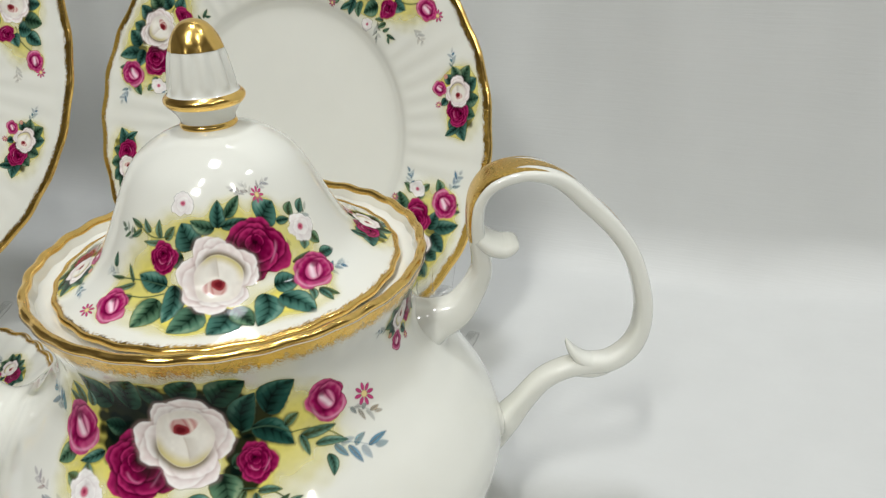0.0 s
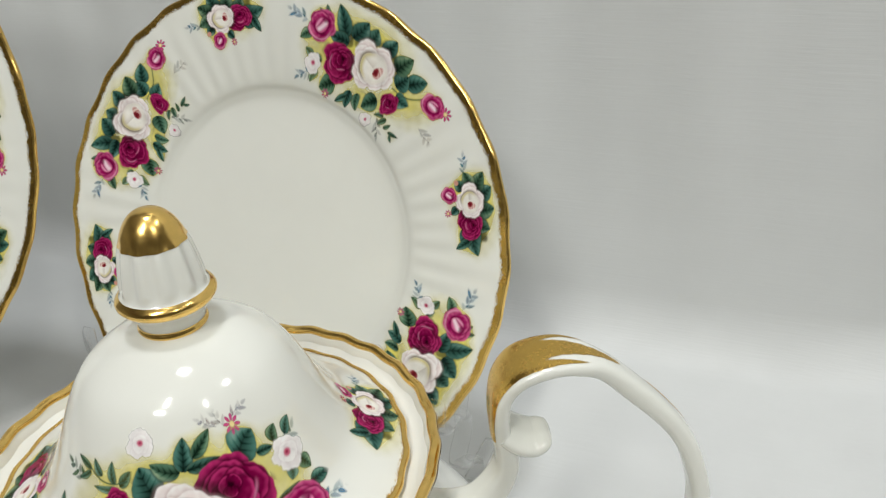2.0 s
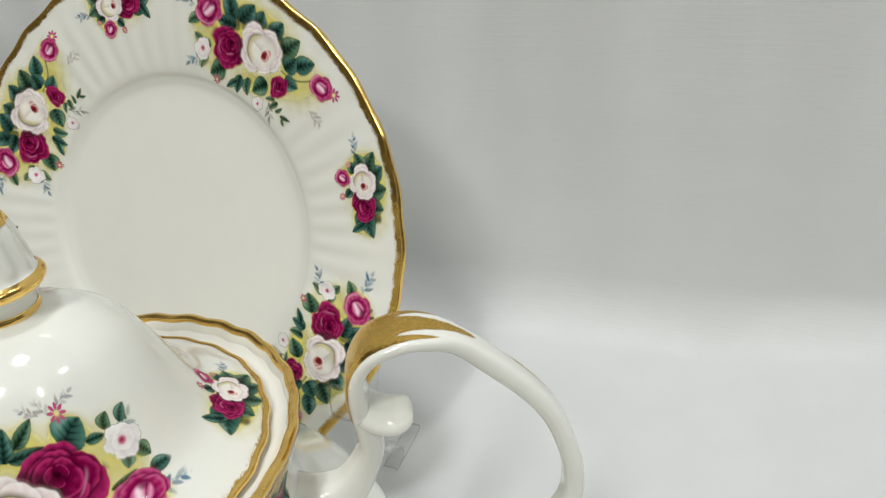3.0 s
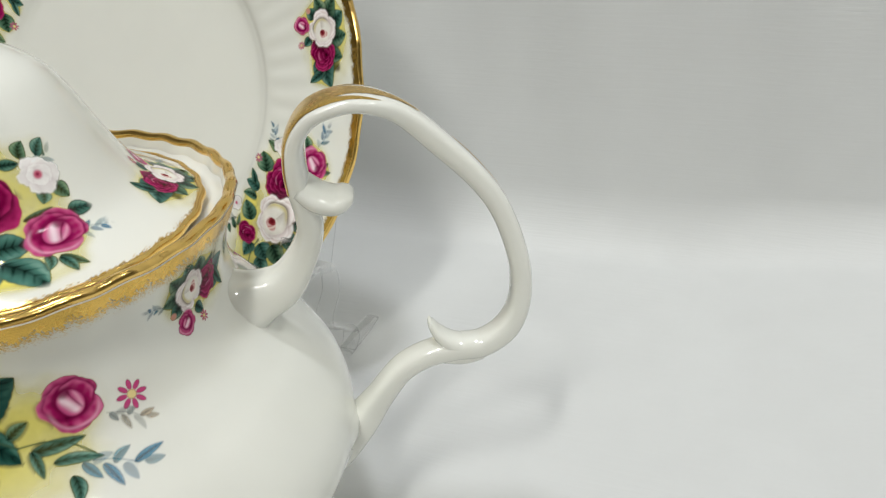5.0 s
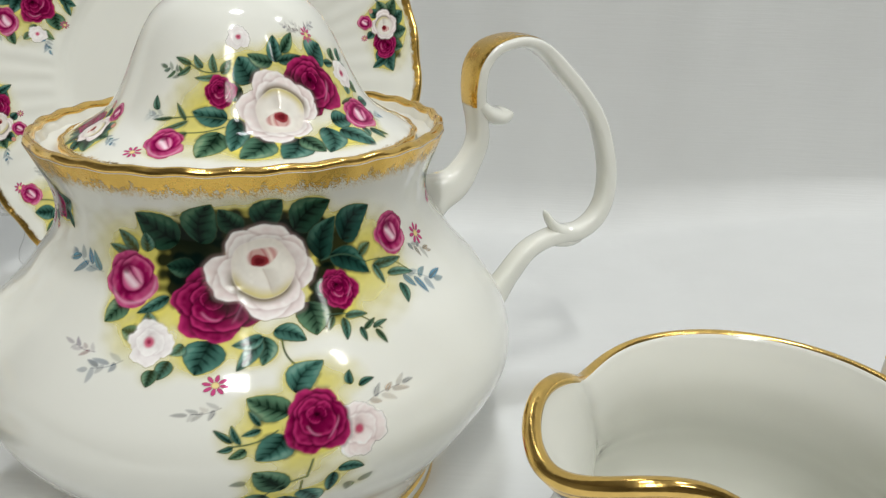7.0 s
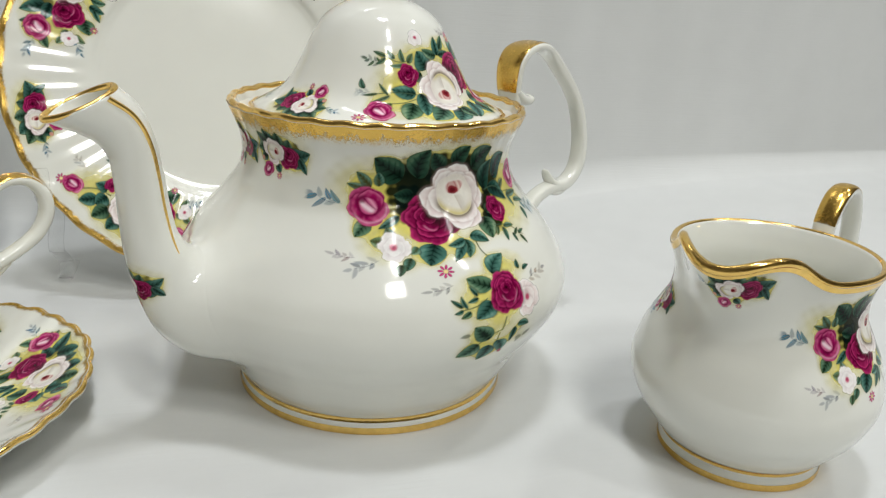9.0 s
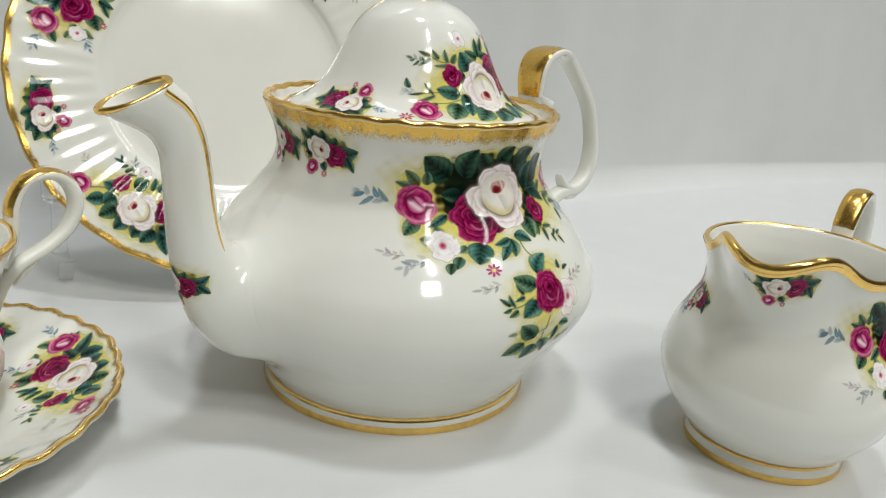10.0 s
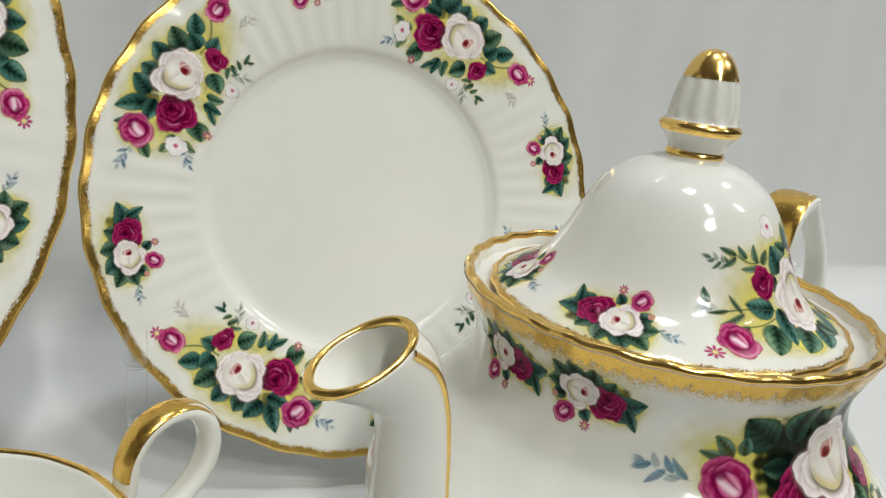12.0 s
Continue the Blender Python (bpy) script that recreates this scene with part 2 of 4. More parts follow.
    def deep(self, u, v, ru, rv, strength=0.80):
        """The dark green depth behind the blooms."""
        d = np.hypot((self.u - u) / ru, (self.v - v) / rv)
        d = d + 0.10 * np.sin(self.u * 1.3 + v) + 0.10 * np.cos(self.v * 1.5 + u)
        self.lay(strength * smooth(1.06, 0.72, d), (0.0015, 0.006, 0.004))
        self.solid[...] = np.maximum(self.solid, smooth(1.05, 0.72, d))

    def dusk(self, u, v, ru, rv, strength):
        """Deeper ink where leaves crowd together."""
        d = ((self.u - u) / ru) ** 2 + ((self.v - v) / rv) ** 2
        k = (strength * np.exp(-d) * self.solid)[..., None]
        self.rgb[...] = self.rgb * (1 - k) + np.array([0.003, 0.012, 0.010]) * k

    def stem(self, u0, v0, u1, v1, w=0.35, bend=0.15, colour=(0.05, 0.10, 0.06), alpha=0.9):
        du, dv = u1 - u0, v1 - v0
        L = math.hypot(du, dv)
        t = np.clip(((self.u - u0) * du + (self.v - v0) * dv) / (L * L), 0, 1)
        side = (-(self.u - u0) * dv + (self.v - v0) * du) / L - bend * L * np.sin(np.pi * t)
        ends = np.hypot(self.u - u0 - du * t + dv / L * bend * L * np.sin(np.pi * t), self.v - v0 - dv * t - du / L * bend * L * np.sin(np.pi * t))
        self.lay(smooth(self.edge, -self.edge * 0.5, ends - w) * alpha, colour)

    def bloom(self, u, v, ru, rv, turn):
        """A window round a flower, and the coordinates in it: the heart leans towards +Y, the outline is about 1."""
        w = self.near(u, v, max(ru, rv) * 1.5)
        c, s = math.cos(turn), math.sin(turn)
        x0, y0 = (w.u - u) / ru, (w.v - v) / rv
        X, Y = c * x0 + s * y0, -s * x0 + c * y0
        big = max(1.0, round(0.5 * min(ru, rv), 1))
        X, Y = X + 0.024 * w.cloud(big), Y + 0.024 * w.cloud(big + 0.13)
        w.grain = 1.0 / min(ru, rv)
        return w, X, Y

    def lobe(self, X, Y, a, d, rx, ry, pal, rim=0.25, shade=0.5, frill=0.05, own=0.0, cx=0.0, cy=0.0, under=None):
        """One petal that grows from (cx, cy) towards the angle a: deep at its foot, pale at its frilled lip, shading what it covers."""
        c, s = math.cos(a), math.sin(a)
        y, x = ((X - cx) * c + (Y - cy) * s - d) / ry, (-(X - cx) * s + (Y - cy) * c) / rx
        th = np.arctan2(x, y)
        bound = 1 + frill * np.cos(4 * th + 7 * a) + 0.55 * frill * np.cos(9 * th + 3 * a)
        q = np.hypot(x, y) / bound
        soft = self.edge * self.grain / min(rx, ry)
        m = smooth(1 + soft, 1 - soft, q)
        self.stain(smooth(1.26, 0.98, q) * (1 - m) * shade, pal[0] if under is None else under)
        tone = 0.16 + 0.46 * smooth(-0.95, 0.65, y) + own + 0.05 * self.cloud(0.9)
        tone = tone + rim * smooth(0.70, 0.96, q) * smooth(-0.15, 0.55, y) - 0.05 * np.sin(x * 11 + a * 5) * smooth(0.2, 0.8, q)
        tone = tone - 0.10 * np.exp(-(x / 0.10) ** 2) * smooth(0.6, -0.4, y)
        tone = np.clip(tone, 0, 1)[..., None]
        self.lay(m, np.where(tone < 0.5, pal[0] + (pal[1] - pal[0]) * tone * 2, pal[1] + (pal[2] - pal[1]) * (tone * 2 - 1)))
        return m

    def ring_of(self, X, Y, count, d, rx, ry, pal, start, rim, shade, frill, cy=0.0, lift=0.0, under=None):
        """A ring of petals, the far ones first, so that the front ones overlap them."""
        for k, a in enumerate(sorted((start + n * 2 * math.pi / count + 0.22 * math.sin(n * 2.7 + start) for n in range(count)), key=lambda q: -math.sin(q))):
            big = 1 + 0.14 * math.sin(k * 2.1 + start * 3)
            self.lobe(X, Y, a, d, rx * big, ry * big, pal, rim, shade, frill, 0.10 * math.sin(k * 1.9 + start) + lift, 0.0, cy, under)

    def magenta(self, u, v, ru, rv, turn=0.0):
        """A full dark rose: frilled outer petals with pink lips round a deep, folded heart."""
        w, X, Y = self.bloom(u, v, ru, rv, 0.35 * math.sin(turn * 3))
        p = w.rng.rand() * 6
        w.ring_of(X, Y, 6, 0.50, 0.50, 0.48, MAGENTA, p, 0.26, 0.55, 0.045, under=np.array([0.015, 0.010, 0.010]))
        w.solid[...] = np.maximum(w.solid, 0.8 * smooth(1.0, 0.85, np.hypot(X, Y)))
        w.ring_of(X, Y, 5, 0.36, 0.44, 0.42, MAGENTA, p + 1.0, 0.36, 0.70, 0.04, 0.07, -0.03)
        w.ring_of(X, Y, 4, 0.24, 0.34, 0.30, MAGENTA, p + 0.4, 0.42, 0.80, 0.03, 0.15, -0.02)
        w.stain(smooth(0.40, 0.10, np.hypot(X * 1.1, (Y - 0.20) * 1.25)) * 0.75, (0.030, 0.0004, 0.009))
        w.ring_of(X, Y, 3, 0.13, 0.20, 0.16, MAGENTA, p + 2.2, 0.45, 0.85, 0.02, 0.22, -0.02)
        w.stain(smooth(0.13, 0.04, np.hypot(X * 1.1, (Y - 0.26) * 1.5)) * 0.9, (0.020, 0.0003, 0.006))
        for lip, at in ((0.62, -0.9), (0.40, 0.6)):
            th = np.arctan2(Y - 0.1, X)
            d = np.hypot(X, Y - 0.1)
            w.lay(np.exp(-((d - lip - 0.05 * np.sin(3 * th + p)) / 0.035) ** 2) * smooth(0.75, 1.0, np.cos(th + 1.57 + at)) * 0.55, (0.70, 0.24, 0.42))

    def white(self, u, v, ru, rv, turn=0.0):
        """The open white rose: two rings of blushing petals, a cream cup with a yellow lip, and a red heart in its mouth."""
        w, X, Y = self.bloom(u, v, ru, rv, turn)
        p = w.rng.rand() * 2
        shade = np.array([0.40, 0.27, 0.26])
        w.stain(smooth(1.25, 0.95, np.hypot(X, Y)) * 0.6, (0.008, 0.014, 0.010))
        w.ring_of(X, Y, 8, 0.62, 0.38, 0.38, BLUSHING, 0.35 + 0.2 * p, 0.30, 0.35, 0.035, 0.0, 0.02, shade)
        w.solid[...] = np.maximum(w.solid, 0.35 * smooth(1.0, 0.85, np.hypot(X, Y)))
        w.ring_of(X, Y, 6, 0.44, 0.40, 0.38, BLUSHING, 0.9 + 0.2 * p, 0.24, 0.35, 0.03, 0.04, 0.10, shade)
        # the pale inner bowl, with an olive shadow where it overhangs the lower petals
        d = np.hypot(X / 0.60, (Y - 0.10) / 0.62) / (1 + 0.03 * np.cos(5 * np.arctan2(Y - 0.1, X) + 1))
        soft = w.edge * w.grain / 0.6
        m = smooth(1 + soft, 1 - soft, d)
        low = smooth(0.05, -0.40, Y + 0.35 * X)
        w.stain(smooth(1.30, 0.98, d) * (1 - m) * (0.20 + 0.76 * low), (0.13, 0.10, 0.035))
        tone = 0.86 - 0.28 * smooth(0.60, 1.0, d) + 0.03 * w.cloud(1.3)
        tone = tone - 0.10 * np.exp(-((np.abs(X) - 0.36 - 0.25 * (Y - 0.2) ** 2) / 0.05) ** 2) * smooth(-0.05, 0.2, Y)
        tone = np.clip(tone, 0, 1)[..., None]
        w.lay(m, np.array([0.64, 0.56, 0.50]) * (1 - tone) + np.array([0.87, 0.85, 0.785]) * tone)
        w.lay(m * smooth(0.62, 1.0, d) * low * 0.85, (0.58, 0.50, 0.16))
        # two petals that cross in front, parted by a fold
        fold = X - 0.02 + 0.10 * (Y + 0.2)
        w.lay(m * smooth(-0.02, 0.02, fold) * smooth(0.30, 0.02, fold) * smooth(0.10, 0.0, Y) * smooth(-0.62, -0.30, Y) * 0.55, (0.54, 0.49, 0.43))
        w.lay(m * np.exp(-(fold / 0.018) ** 2) * smooth(0.10, 0.04, Y) * smooth(-0.55, -0.30, Y) * 0.40, (0.46, 0.38, 0.30))
        # the mouth: blush folds round a dark red heart
        brim = 0.10 + 0.9 * np.abs(X - 0.02) ** 1.5
        th = np.arctan2(Y - 0.30, X - 0.05)
        e = np.hypot((X - 0.05) / 0.31, (Y - 0.30) / 0.25) / (1 + 0.08 * np.sin(3 * th + 0.8))
        gape = smooth(brim - 0.02, brim + 0.04, Y)
        w.lay(smooth(1.15, 0.75, e) * gape * 0.90, (0.62, 0.36, 0.33))
        for x0, wide, tint in ((0.29, 0.030, (0.56, 0.28, 0.26)), (0.22, 0.028, (0.86, 0.74, 0.66)), (0.14, 0.022, (0.48, 0.14, 0.15)), (-0.17, 0.030, (0.50, 0.24, 0.22))):
            arc = np.exp(-((X - x0 + 0.9 * (Y - 0.24) ** 2 * (1 if x0 > 0 else -1)) / wide) ** 2)
            w.lay(arc * smooth(1.0, 0.85, e) * gape * 0.70, tint)
        heart = np.hypot((X + 0.02) / 0.17, (Y - 0.25) / 0.155) / (1 + 0.10 * np.sin(3 * np.arctan2(Y - 0.25, X + 0.02) + 2.1))
        w.lay(smooth(1.10, 0.85, heart) * gape * 0.95, (0.27, 0.018, 0.028))
        w.lay(smooth(0.85, 0.30, heart) * gape * 0.80, (0.11, 0.004, 0.010))
        w.lay(np.exp(-((e - 1.0) / 0.09) ** 2) * smooth(0.20, 0.36, Y) * 0.45, (0.92, 0.90, 0.85))

    def bud(self, u, v, ru, rv, turn=0.0):
        """A closing rose: dark wrapped petals and a pale one folded over in the middle."""
        w, X, Y = self.bloom(u, v, ru * 1.08, rv * 1.08, turn)
        w.ring_of(X, Y, 5, 0.42, 0.56, 0.54, ROSE_PINK, 0.3, 0.16, 0.5, 0.03)
        w.solid[...] = np.maximum(w.solid, 0.8 * smooth(1.0, 0.85, np.hypot(X, Y)))
        w.lobe(X, Y, 2.2, 0.20, 0.60, 0.60, ROSE_PINK, 0.20, 0.6, 0.03, -0.12)
        w.lobe(X, Y, 0.6, 0.18, 0.56, 0.58, ROSE_PINK, 0.30, 0.7, 0.03, -0.06)
        d = np.hypot((X + 0.02) / 0.40, (Y - 0.02) / 0.50)
        w.stain(smooth(1.45, 0.95, d) * 0.45, (0.12, 0.001, 0.034))
        w.lay(smooth(1.05, 0.85, d), (0.56, 0.075, 0.235))
        w.lay(np.exp(-((X + 0.10 + 0.25 * Y) / 0.15) ** 2) * smooth(1.0, 0.6, d) * 0.92, (0.92, 0.74, 0.81))
        w.lay(np.exp(-((X - 0.10 + 0.10 * Y - 0.35 * Y * Y) / 0.035) ** 2) * smooth(1.0, 0.8, d) * 0.75, (0.16, 0.002, 0.045))
        w.lay(np.exp(-((X - 0.24 - 0.1 * Y) / 0.07) ** 2) * smooth(1.0, 0.75, d) * 0.60, (0.84, 0.46, 0.60))
        w.stain(smooth(0.34, 0.10, np.hypot(X / 0.9, (Y - 0.42) * 1.3)) * 0.7, (0.10, 0.001, 0.030))
        w.lay(np.exp(-((np.hypot(X, Y + 0.12) - 0.74) / 0.06) ** 2) * smooth(0.0, -0.5, Y + 0.4 * X) * 0.50, (0.84, 0.46, 0.60))

    def faint(self, u, v, ru, rv, turn=0.0):
        w, X, Y = self.bloom(u, v, ru, rv, turn)
        w.ring_of(X, Y, 6, 0.52, 0.48, 0.46, FAINT, 0.3 + turn, 0.25, 0.32, 0.06, 0.0, 0.10)
        w.ring_of(X, Y, 4, 0.24, 0.40, 0.36, FAINT, 1.0 + turn, 0.25, 0.35, 0.05, 0.05, 0.14)
        w.lay(smooth(0.30, 0.12, np.hypot(X, Y - 0.08)) * 0.9, (0.52, 0.05, 0.14))
        w.lay(smooth(0.12, 0.04, np.hypot(X, Y - 0.10)) * 0.8, (0.22, 0.01, 0.04))

    def pale(self, u, v, ru, rv, turn=0.0):
        w, X, Y = self.bloom(u, v, ru, rv, turn)
        w.ring_of(X, Y, 6, 0.52, 0.50, 0.46, BLUSHING, turn, 0.25, 0.40, 0.06, 0.0, 0.06)
        w.ring_of(X, Y, 4, 0.26, 0.42, 0.36, BLUSHING, 1.0 + turn, 0.28, 0.45, 0.05, 0.05, 0.08)
        w.lay(smooth(0.24, 0.08, np.hypot(X, Y - 0.08)) * 0.9, (0.45, 0.03, 0.10))

    def petal(self, u, v, ru, rv, turn, colour, alpha):
        c, s = math.cos(turn), math.sin(turn)
        x, y = (c * (self.u - u) + s * (self.v - v)) / ru, (-s * (self.u - u) + c * (self.v - v)) / rv
        d = np.hypot(x, y)
        self.lay(smooth(1.15, 0.7, d) * alpha, colour)

    def daisy(self, u, v, r, _=0):
        for k in range(8):
            a = k * math.pi / 4 + u
            self.petal(u + 0.62 * r * math.cos(a), v + 0.62 * r * math.sin(a), 0.17 * r, 0.36 * r, a - math.pi / 2, (0.55, 0.06, 0.21), 0.85)
        self.petal(u, v, 0.30 * r, 0.30 * r, 0, (0.80, 0.66, 0.30), 0.9)

    def sprig(self, u, v, r, turn=0.0, colour=BLUE_GREY, alpha=0.66):
        """A loose twig of slender leaves; it grows towards turn."""
        pal = [np.array(colour) * k for k in (0.55, 0.9, 1.3)]
        c, s = math.cos(turn), math.sin(turn)
        r = r * 1.25
        self.stem(u - c * r * 0.8, v - s * r * 0.8, u + c * r * 0.6, v + s * r * 0.6, 0.02, 0.08, np.array(colour) * 0.8, 0.5)
        for k in range(7):
            t = -0.7 + k * 0.24
            a = turn + (0.75 if k % 2 else -0.75) * (1 if k < 6 else 0) + 0.2 * math.sin(k * 1.9 + u)
            bu, bv = u + c * t * r, v + s * t * r
            L = r * (0.62 + 0.16 * math.sin(k * 2.3 + v))
            self.leaf(bu, bv, bu + L * math.cos(a), bv + L * math.sin(a), r * 0.18, pal, alpha * (0.72 + 0.28 * math.sin(k * 2.3 + u)))

    def lay_on(self, name, form, az0, s0, r0, parent, label, scale=1.0, turn=(1, 1), shift=0.0, out=0.10):
        """Lay the transfer on a turned form: u turns about the axis, v runs along the profile; turn: the way of each."""
        az = math.radians(az0) + turn[0] * self.u * scale / r0
        s = s0 + turn[1] * (self.v + shift) * scale
        P = form.point(az, s) + form.normal(az, s) * out / 1000
        return self.leave(name, P, parent, label)

    def lay_on_bar(self, name, bar, row, phi, radius, per_mm, parent, label, turn=(1, 1), shift=0.0):
        """Lay the transfer on a spout: u round it, v along it (per_mm rows a millimetre)."""
        P = bar.point(row + turn[1] * (self.v + shift) * per_mm, phi + turn[0] * self.u / radius, 0.12)
        return self.leave(name, P, parent, label)

    def spill(self, reach=1.8, strength=0.86):
        """The lemon wash that shows between and round the leaves, under all else."""
        step = self.u[0, 1] - self.u[0, 0]
        x = np.arange(-int(3 * reach / step), int(3 * reach / step) + 1) * step
        g = np.exp(-0.5 * (x / reach) ** 2)
        g /= g.sum()
        soft = np.apply_along_axis(lambda r: np.convolve(r, g, "same"), 0, self.solid)
        soft = np.apply_along_axis(lambda r: np.convolve(r, g, "same"), 1, soft)
        wash = strength * smooth(0.06, 0.72, soft) * np.clip(0.55 + 0.50 * self.cloud(7.0), 0.0, 1.0)
        total = self.a + wash * (1 - self.a)
        self.rgb = (self.rgb * self.a[..., None] + np.array(LEMON) * (wash * (1 - self.a))[..., None]) / np.maximum(total, 1e-6)[..., None]
        self.a = total

    def leave(self, name, P, parent, label):
        self.spill()
        gap = np.minimum(np.minimum(self.u - self.u.min(), self.u.max() - self.u), np.minimum(self.v - self.v.min(), self.v.max() - self.v))
        self.a = np.clip(1.05 * self.a, 0, 1) * smooth(0.0, 2.5, gap)
        wash = 1 + 0.018 * self.cloud(0.9) + 0.05 * self.cloud(3.5)
        self.rgb = np.clip(self.rgb * np.clip(wash, 0.7, 1.3)[..., None], 0, 0.92)
        H, W = self.u.shape
        q = grid_quads(H, W)
        keep = self.a.ravel()[q].max(1) > 0.012
        q = q[keep]
        used = np.unique(q)
        remap = np.full(H * W, -1)
        remap[used] = np.arange(len(used))
        me = mesh_of(name, P.reshape(-1, 3)[used], remap[q])
        ink(me, self.rgb.reshape(-1, 3)[used], self.a.ravel()[used])
        return part(name, me, PRINT, parent, label)


def body_spray(seed, low=True, step=0.22):
    p = Spray(-57, 58, -65 if low else -30, 25, step, seed)
    for a in ((-34, 7, 11, 8), (-24, -5, 9, 9), (23, -4, 13, 10), (18, 6, 11, 8), (-4, 17, 13, 5), (-27, -14, 7, 6), (30, 5, 8, 7)):
        p.halo(*a)
    if low:
        for a in ((2, -44, 6, 7), (-3, -36, 6, 7), (8, -27, 6, 5)):
            p.halo(*a)
    p.sprig(-48, 1.5, 6, 2.9)
    p.sprig(40, -9.5, 6, -0.5)
    p.sprig(46, -2, 4, -0.6, (0.40, 0.45, 0.45))
    p.sprig(-33, -22, 4, 3.6, (0.22, 0.32, 0.45), 0.5)
    p.sprig(-39, -19, 3, 3.0, (0.42, 0.36, 0.48), 0.45)
    for a in ((-17, 7, 11, 10), (-6, 13, 11, 6), (9, 11, 9, 7), (-19, 1, 7, 7), (14, -3, 5, 6), (18, 5, 6, 6), (12, -9, 5, 5)):
        p.deep(*a, 0.97)
    shaded = ((-21.4, 9.7, -30.9, 16.8, 7.2), (-15.7, 9.8, -12, 20.1, 6.7), (-5.8, 12.6, -10.1, 18.8, 4.7), (-1.5, 13.8, 4.3, 20.7, 6.1),
              (7.6, 12.1, 16.3, 18.8, 7.1), (13.9, 3.1, 18.4, 13.5, 5.4), (20.7, 6.9, 28.8, 14.5, 6.9), (16.7, 4, 25.6, -2.7, 4.8), (-17.3, 4.2, -24.2, 3.9, 3.6),
              (7.8, -6.8, 8.7, -15.1, 5.4), (10.8, -5.2, 14.9, -3.1, 2.9), (-12.4, -14.5, -15, -22.2, 6.2), (-2.2, -13.9, -2.7, -20.8, 3),
              (-2.6, -14.5, -7.3, -21.6, 2.6), (-2.2, -13.9, -8.2, -15.6, 2.4), (0.1, -12.8, 6.1, -16.2, 3.3), (-33, -5.5, -36.5, -11.5, 4),
              (-22.8, -3.7, -29.3, -8.3, 2.3))
    for a in shaded[:9]:
        p.leaf(*a, DARK_GREEN)
    for a in shaded[9:]:
        p.leaf(*a)
    for a in ((-17, 4, 7, 6, 0.7), (-5, 11, 7, 4, 0.5), (11, 7, 5, 5, 0.4), (12, -6, 6, 5, 0.3)):
        p.dusk(*a)
    for a in ((-32.4, 6.6, -37.5, 11.5, 2.8), (-34, 5.7, -40.8, 7.3, 1.9), (-29.6, 6.9, -29.8, 11.7, 2.9), (-25.4, -11.6, -27, -8, 2.4),
              (-28, -13.3, -31.8, -12.9, 2.9), (-18, -15.2, -20.4, -17.8, 2.1), (-20.3, -19.4, -21.8, -23.8, 2.5), (-23.1, -21.7, -23.7, -25.7, 2.2),
              (24.8, 2.2, 28.7, 4.4, 2), (27.9, -1.7, 37.2, -2.1, 2.1), (28.1, -1.4, 28.9, -7, 1.5), (31, -4.9, 38.8, -7.2, 1.7), (33.4, -8.6, 32.8, -14.1, 1.9),
              (15.8, -12.4, 20.9, -13.2, 1.5), (15.4, -12.6, 14.7, -18.2, 1.5), (13.3, -11.7, 11.4, -15, 1.1), (18.5, -16, 18.7, -19.9, 1),
              (19.1, -16.9, 22.3, -14.9, 1), (21.1, -17.2, 25, -16.3, 1), (21.6, -17.7, 22.8, -21.9, 1)):
        p.leaf(*a, alpha=0.92)
    p.stem(1.5, -15, 4.8, -23.5, 0.12, -0.12)
    p.stem(14, 3, 26, 0, 0.16)
    p.stem(26, 0, 38, -6, 0.10)
    p.stem(12, -11, 23, -18, 0.10)
    p.magenta(16.5, -5.3, 4.9, 5.6, 0.9)
    p.magenta(-12.0, -5.8, 10.8, 9.4, 0.4)
    p.white(-0.8, 2.0, 13.4, 12.0, 0.15)
    p.bud(-33.0, -0.1, 7.0, 6.6, 0.7)
    p.bud(37.4, 5.2, 6.2, 5.6, 0.3)
    p.faint(-25.0, -15.6, 5.0, 5.8, 0.3)
    p.daisy(-11.2, -25, 2.6)
    p.daisy(48.6, 1.4, 3.4)
    if low:
        for a in ((2.5, -28.4, 8.4, -22.3, 4.5), (1.4, -32.8, -5.5, -28.7, 4.5), (0.1, -37.8, -4.6, -42.8, 4.6), (-3.8, -35.1, -5.6, -31.4, 1),
                  (-3.7, -35.8, -6.8, -36.9, 1.2), (-7.1, -38.9, -8.4, -34.5, 1), (-8.4, -38.4, -11.3, -35.3, 1), (-8.3, -39.3, -10.7, -40.1, 1),
                  (-6.3, -40, -9, -41.9, 1.5), (-3.9, -52.9, -9.1, -57.6, 4.0), (-0.6, -54.4, -2.4, -61.4, 3.8), (1.7, -53.1, 4.2, -59.5, 3.2),
                  (-0.8, -51.7, -5.2, -46.1, 4.2), (8.2, -48.7, 12.7, -50.3, 2.0), (7.5, -49.5, 6.6, -55.6, 1.7), (12.7, -29.2, 13.1, -25.8, 1.3), (14.2, -30, 17.3, -29.2, 1.2)):
            p.leaf(*a)
        for a in ((10, -54.4, 10, -57.8, 1.6), (12.2, -55.8, 14.5, -53.7, 1.6), (-6.6, -48.4, -9.2, -48.9, 1.1)):
            p.leaf(*a, alpha=0.45)
        p.petal(4.4, -59.6, 0.8, 1.0, 0.3, (0.45, 0.06, 0.13), 0.8)
        p.stem(4.2, -44.7, 3.0, -49, 0.12, 0.0)
        p.stem(3.0, -49, -3.9, -52.9, 0.12, -0.1)
        p.stem(2.2, -50, 1.7, -53.1, 0.10, 0.0)
        p.stem(-1, -36.5, -9, -39.2, 0.12, 0.1)
        p.pale(12.6, -40.6, 4.9, 7.0, 0.4)
        p.magenta(5.7, -36.3, 5.9, 8.3, 1.0)
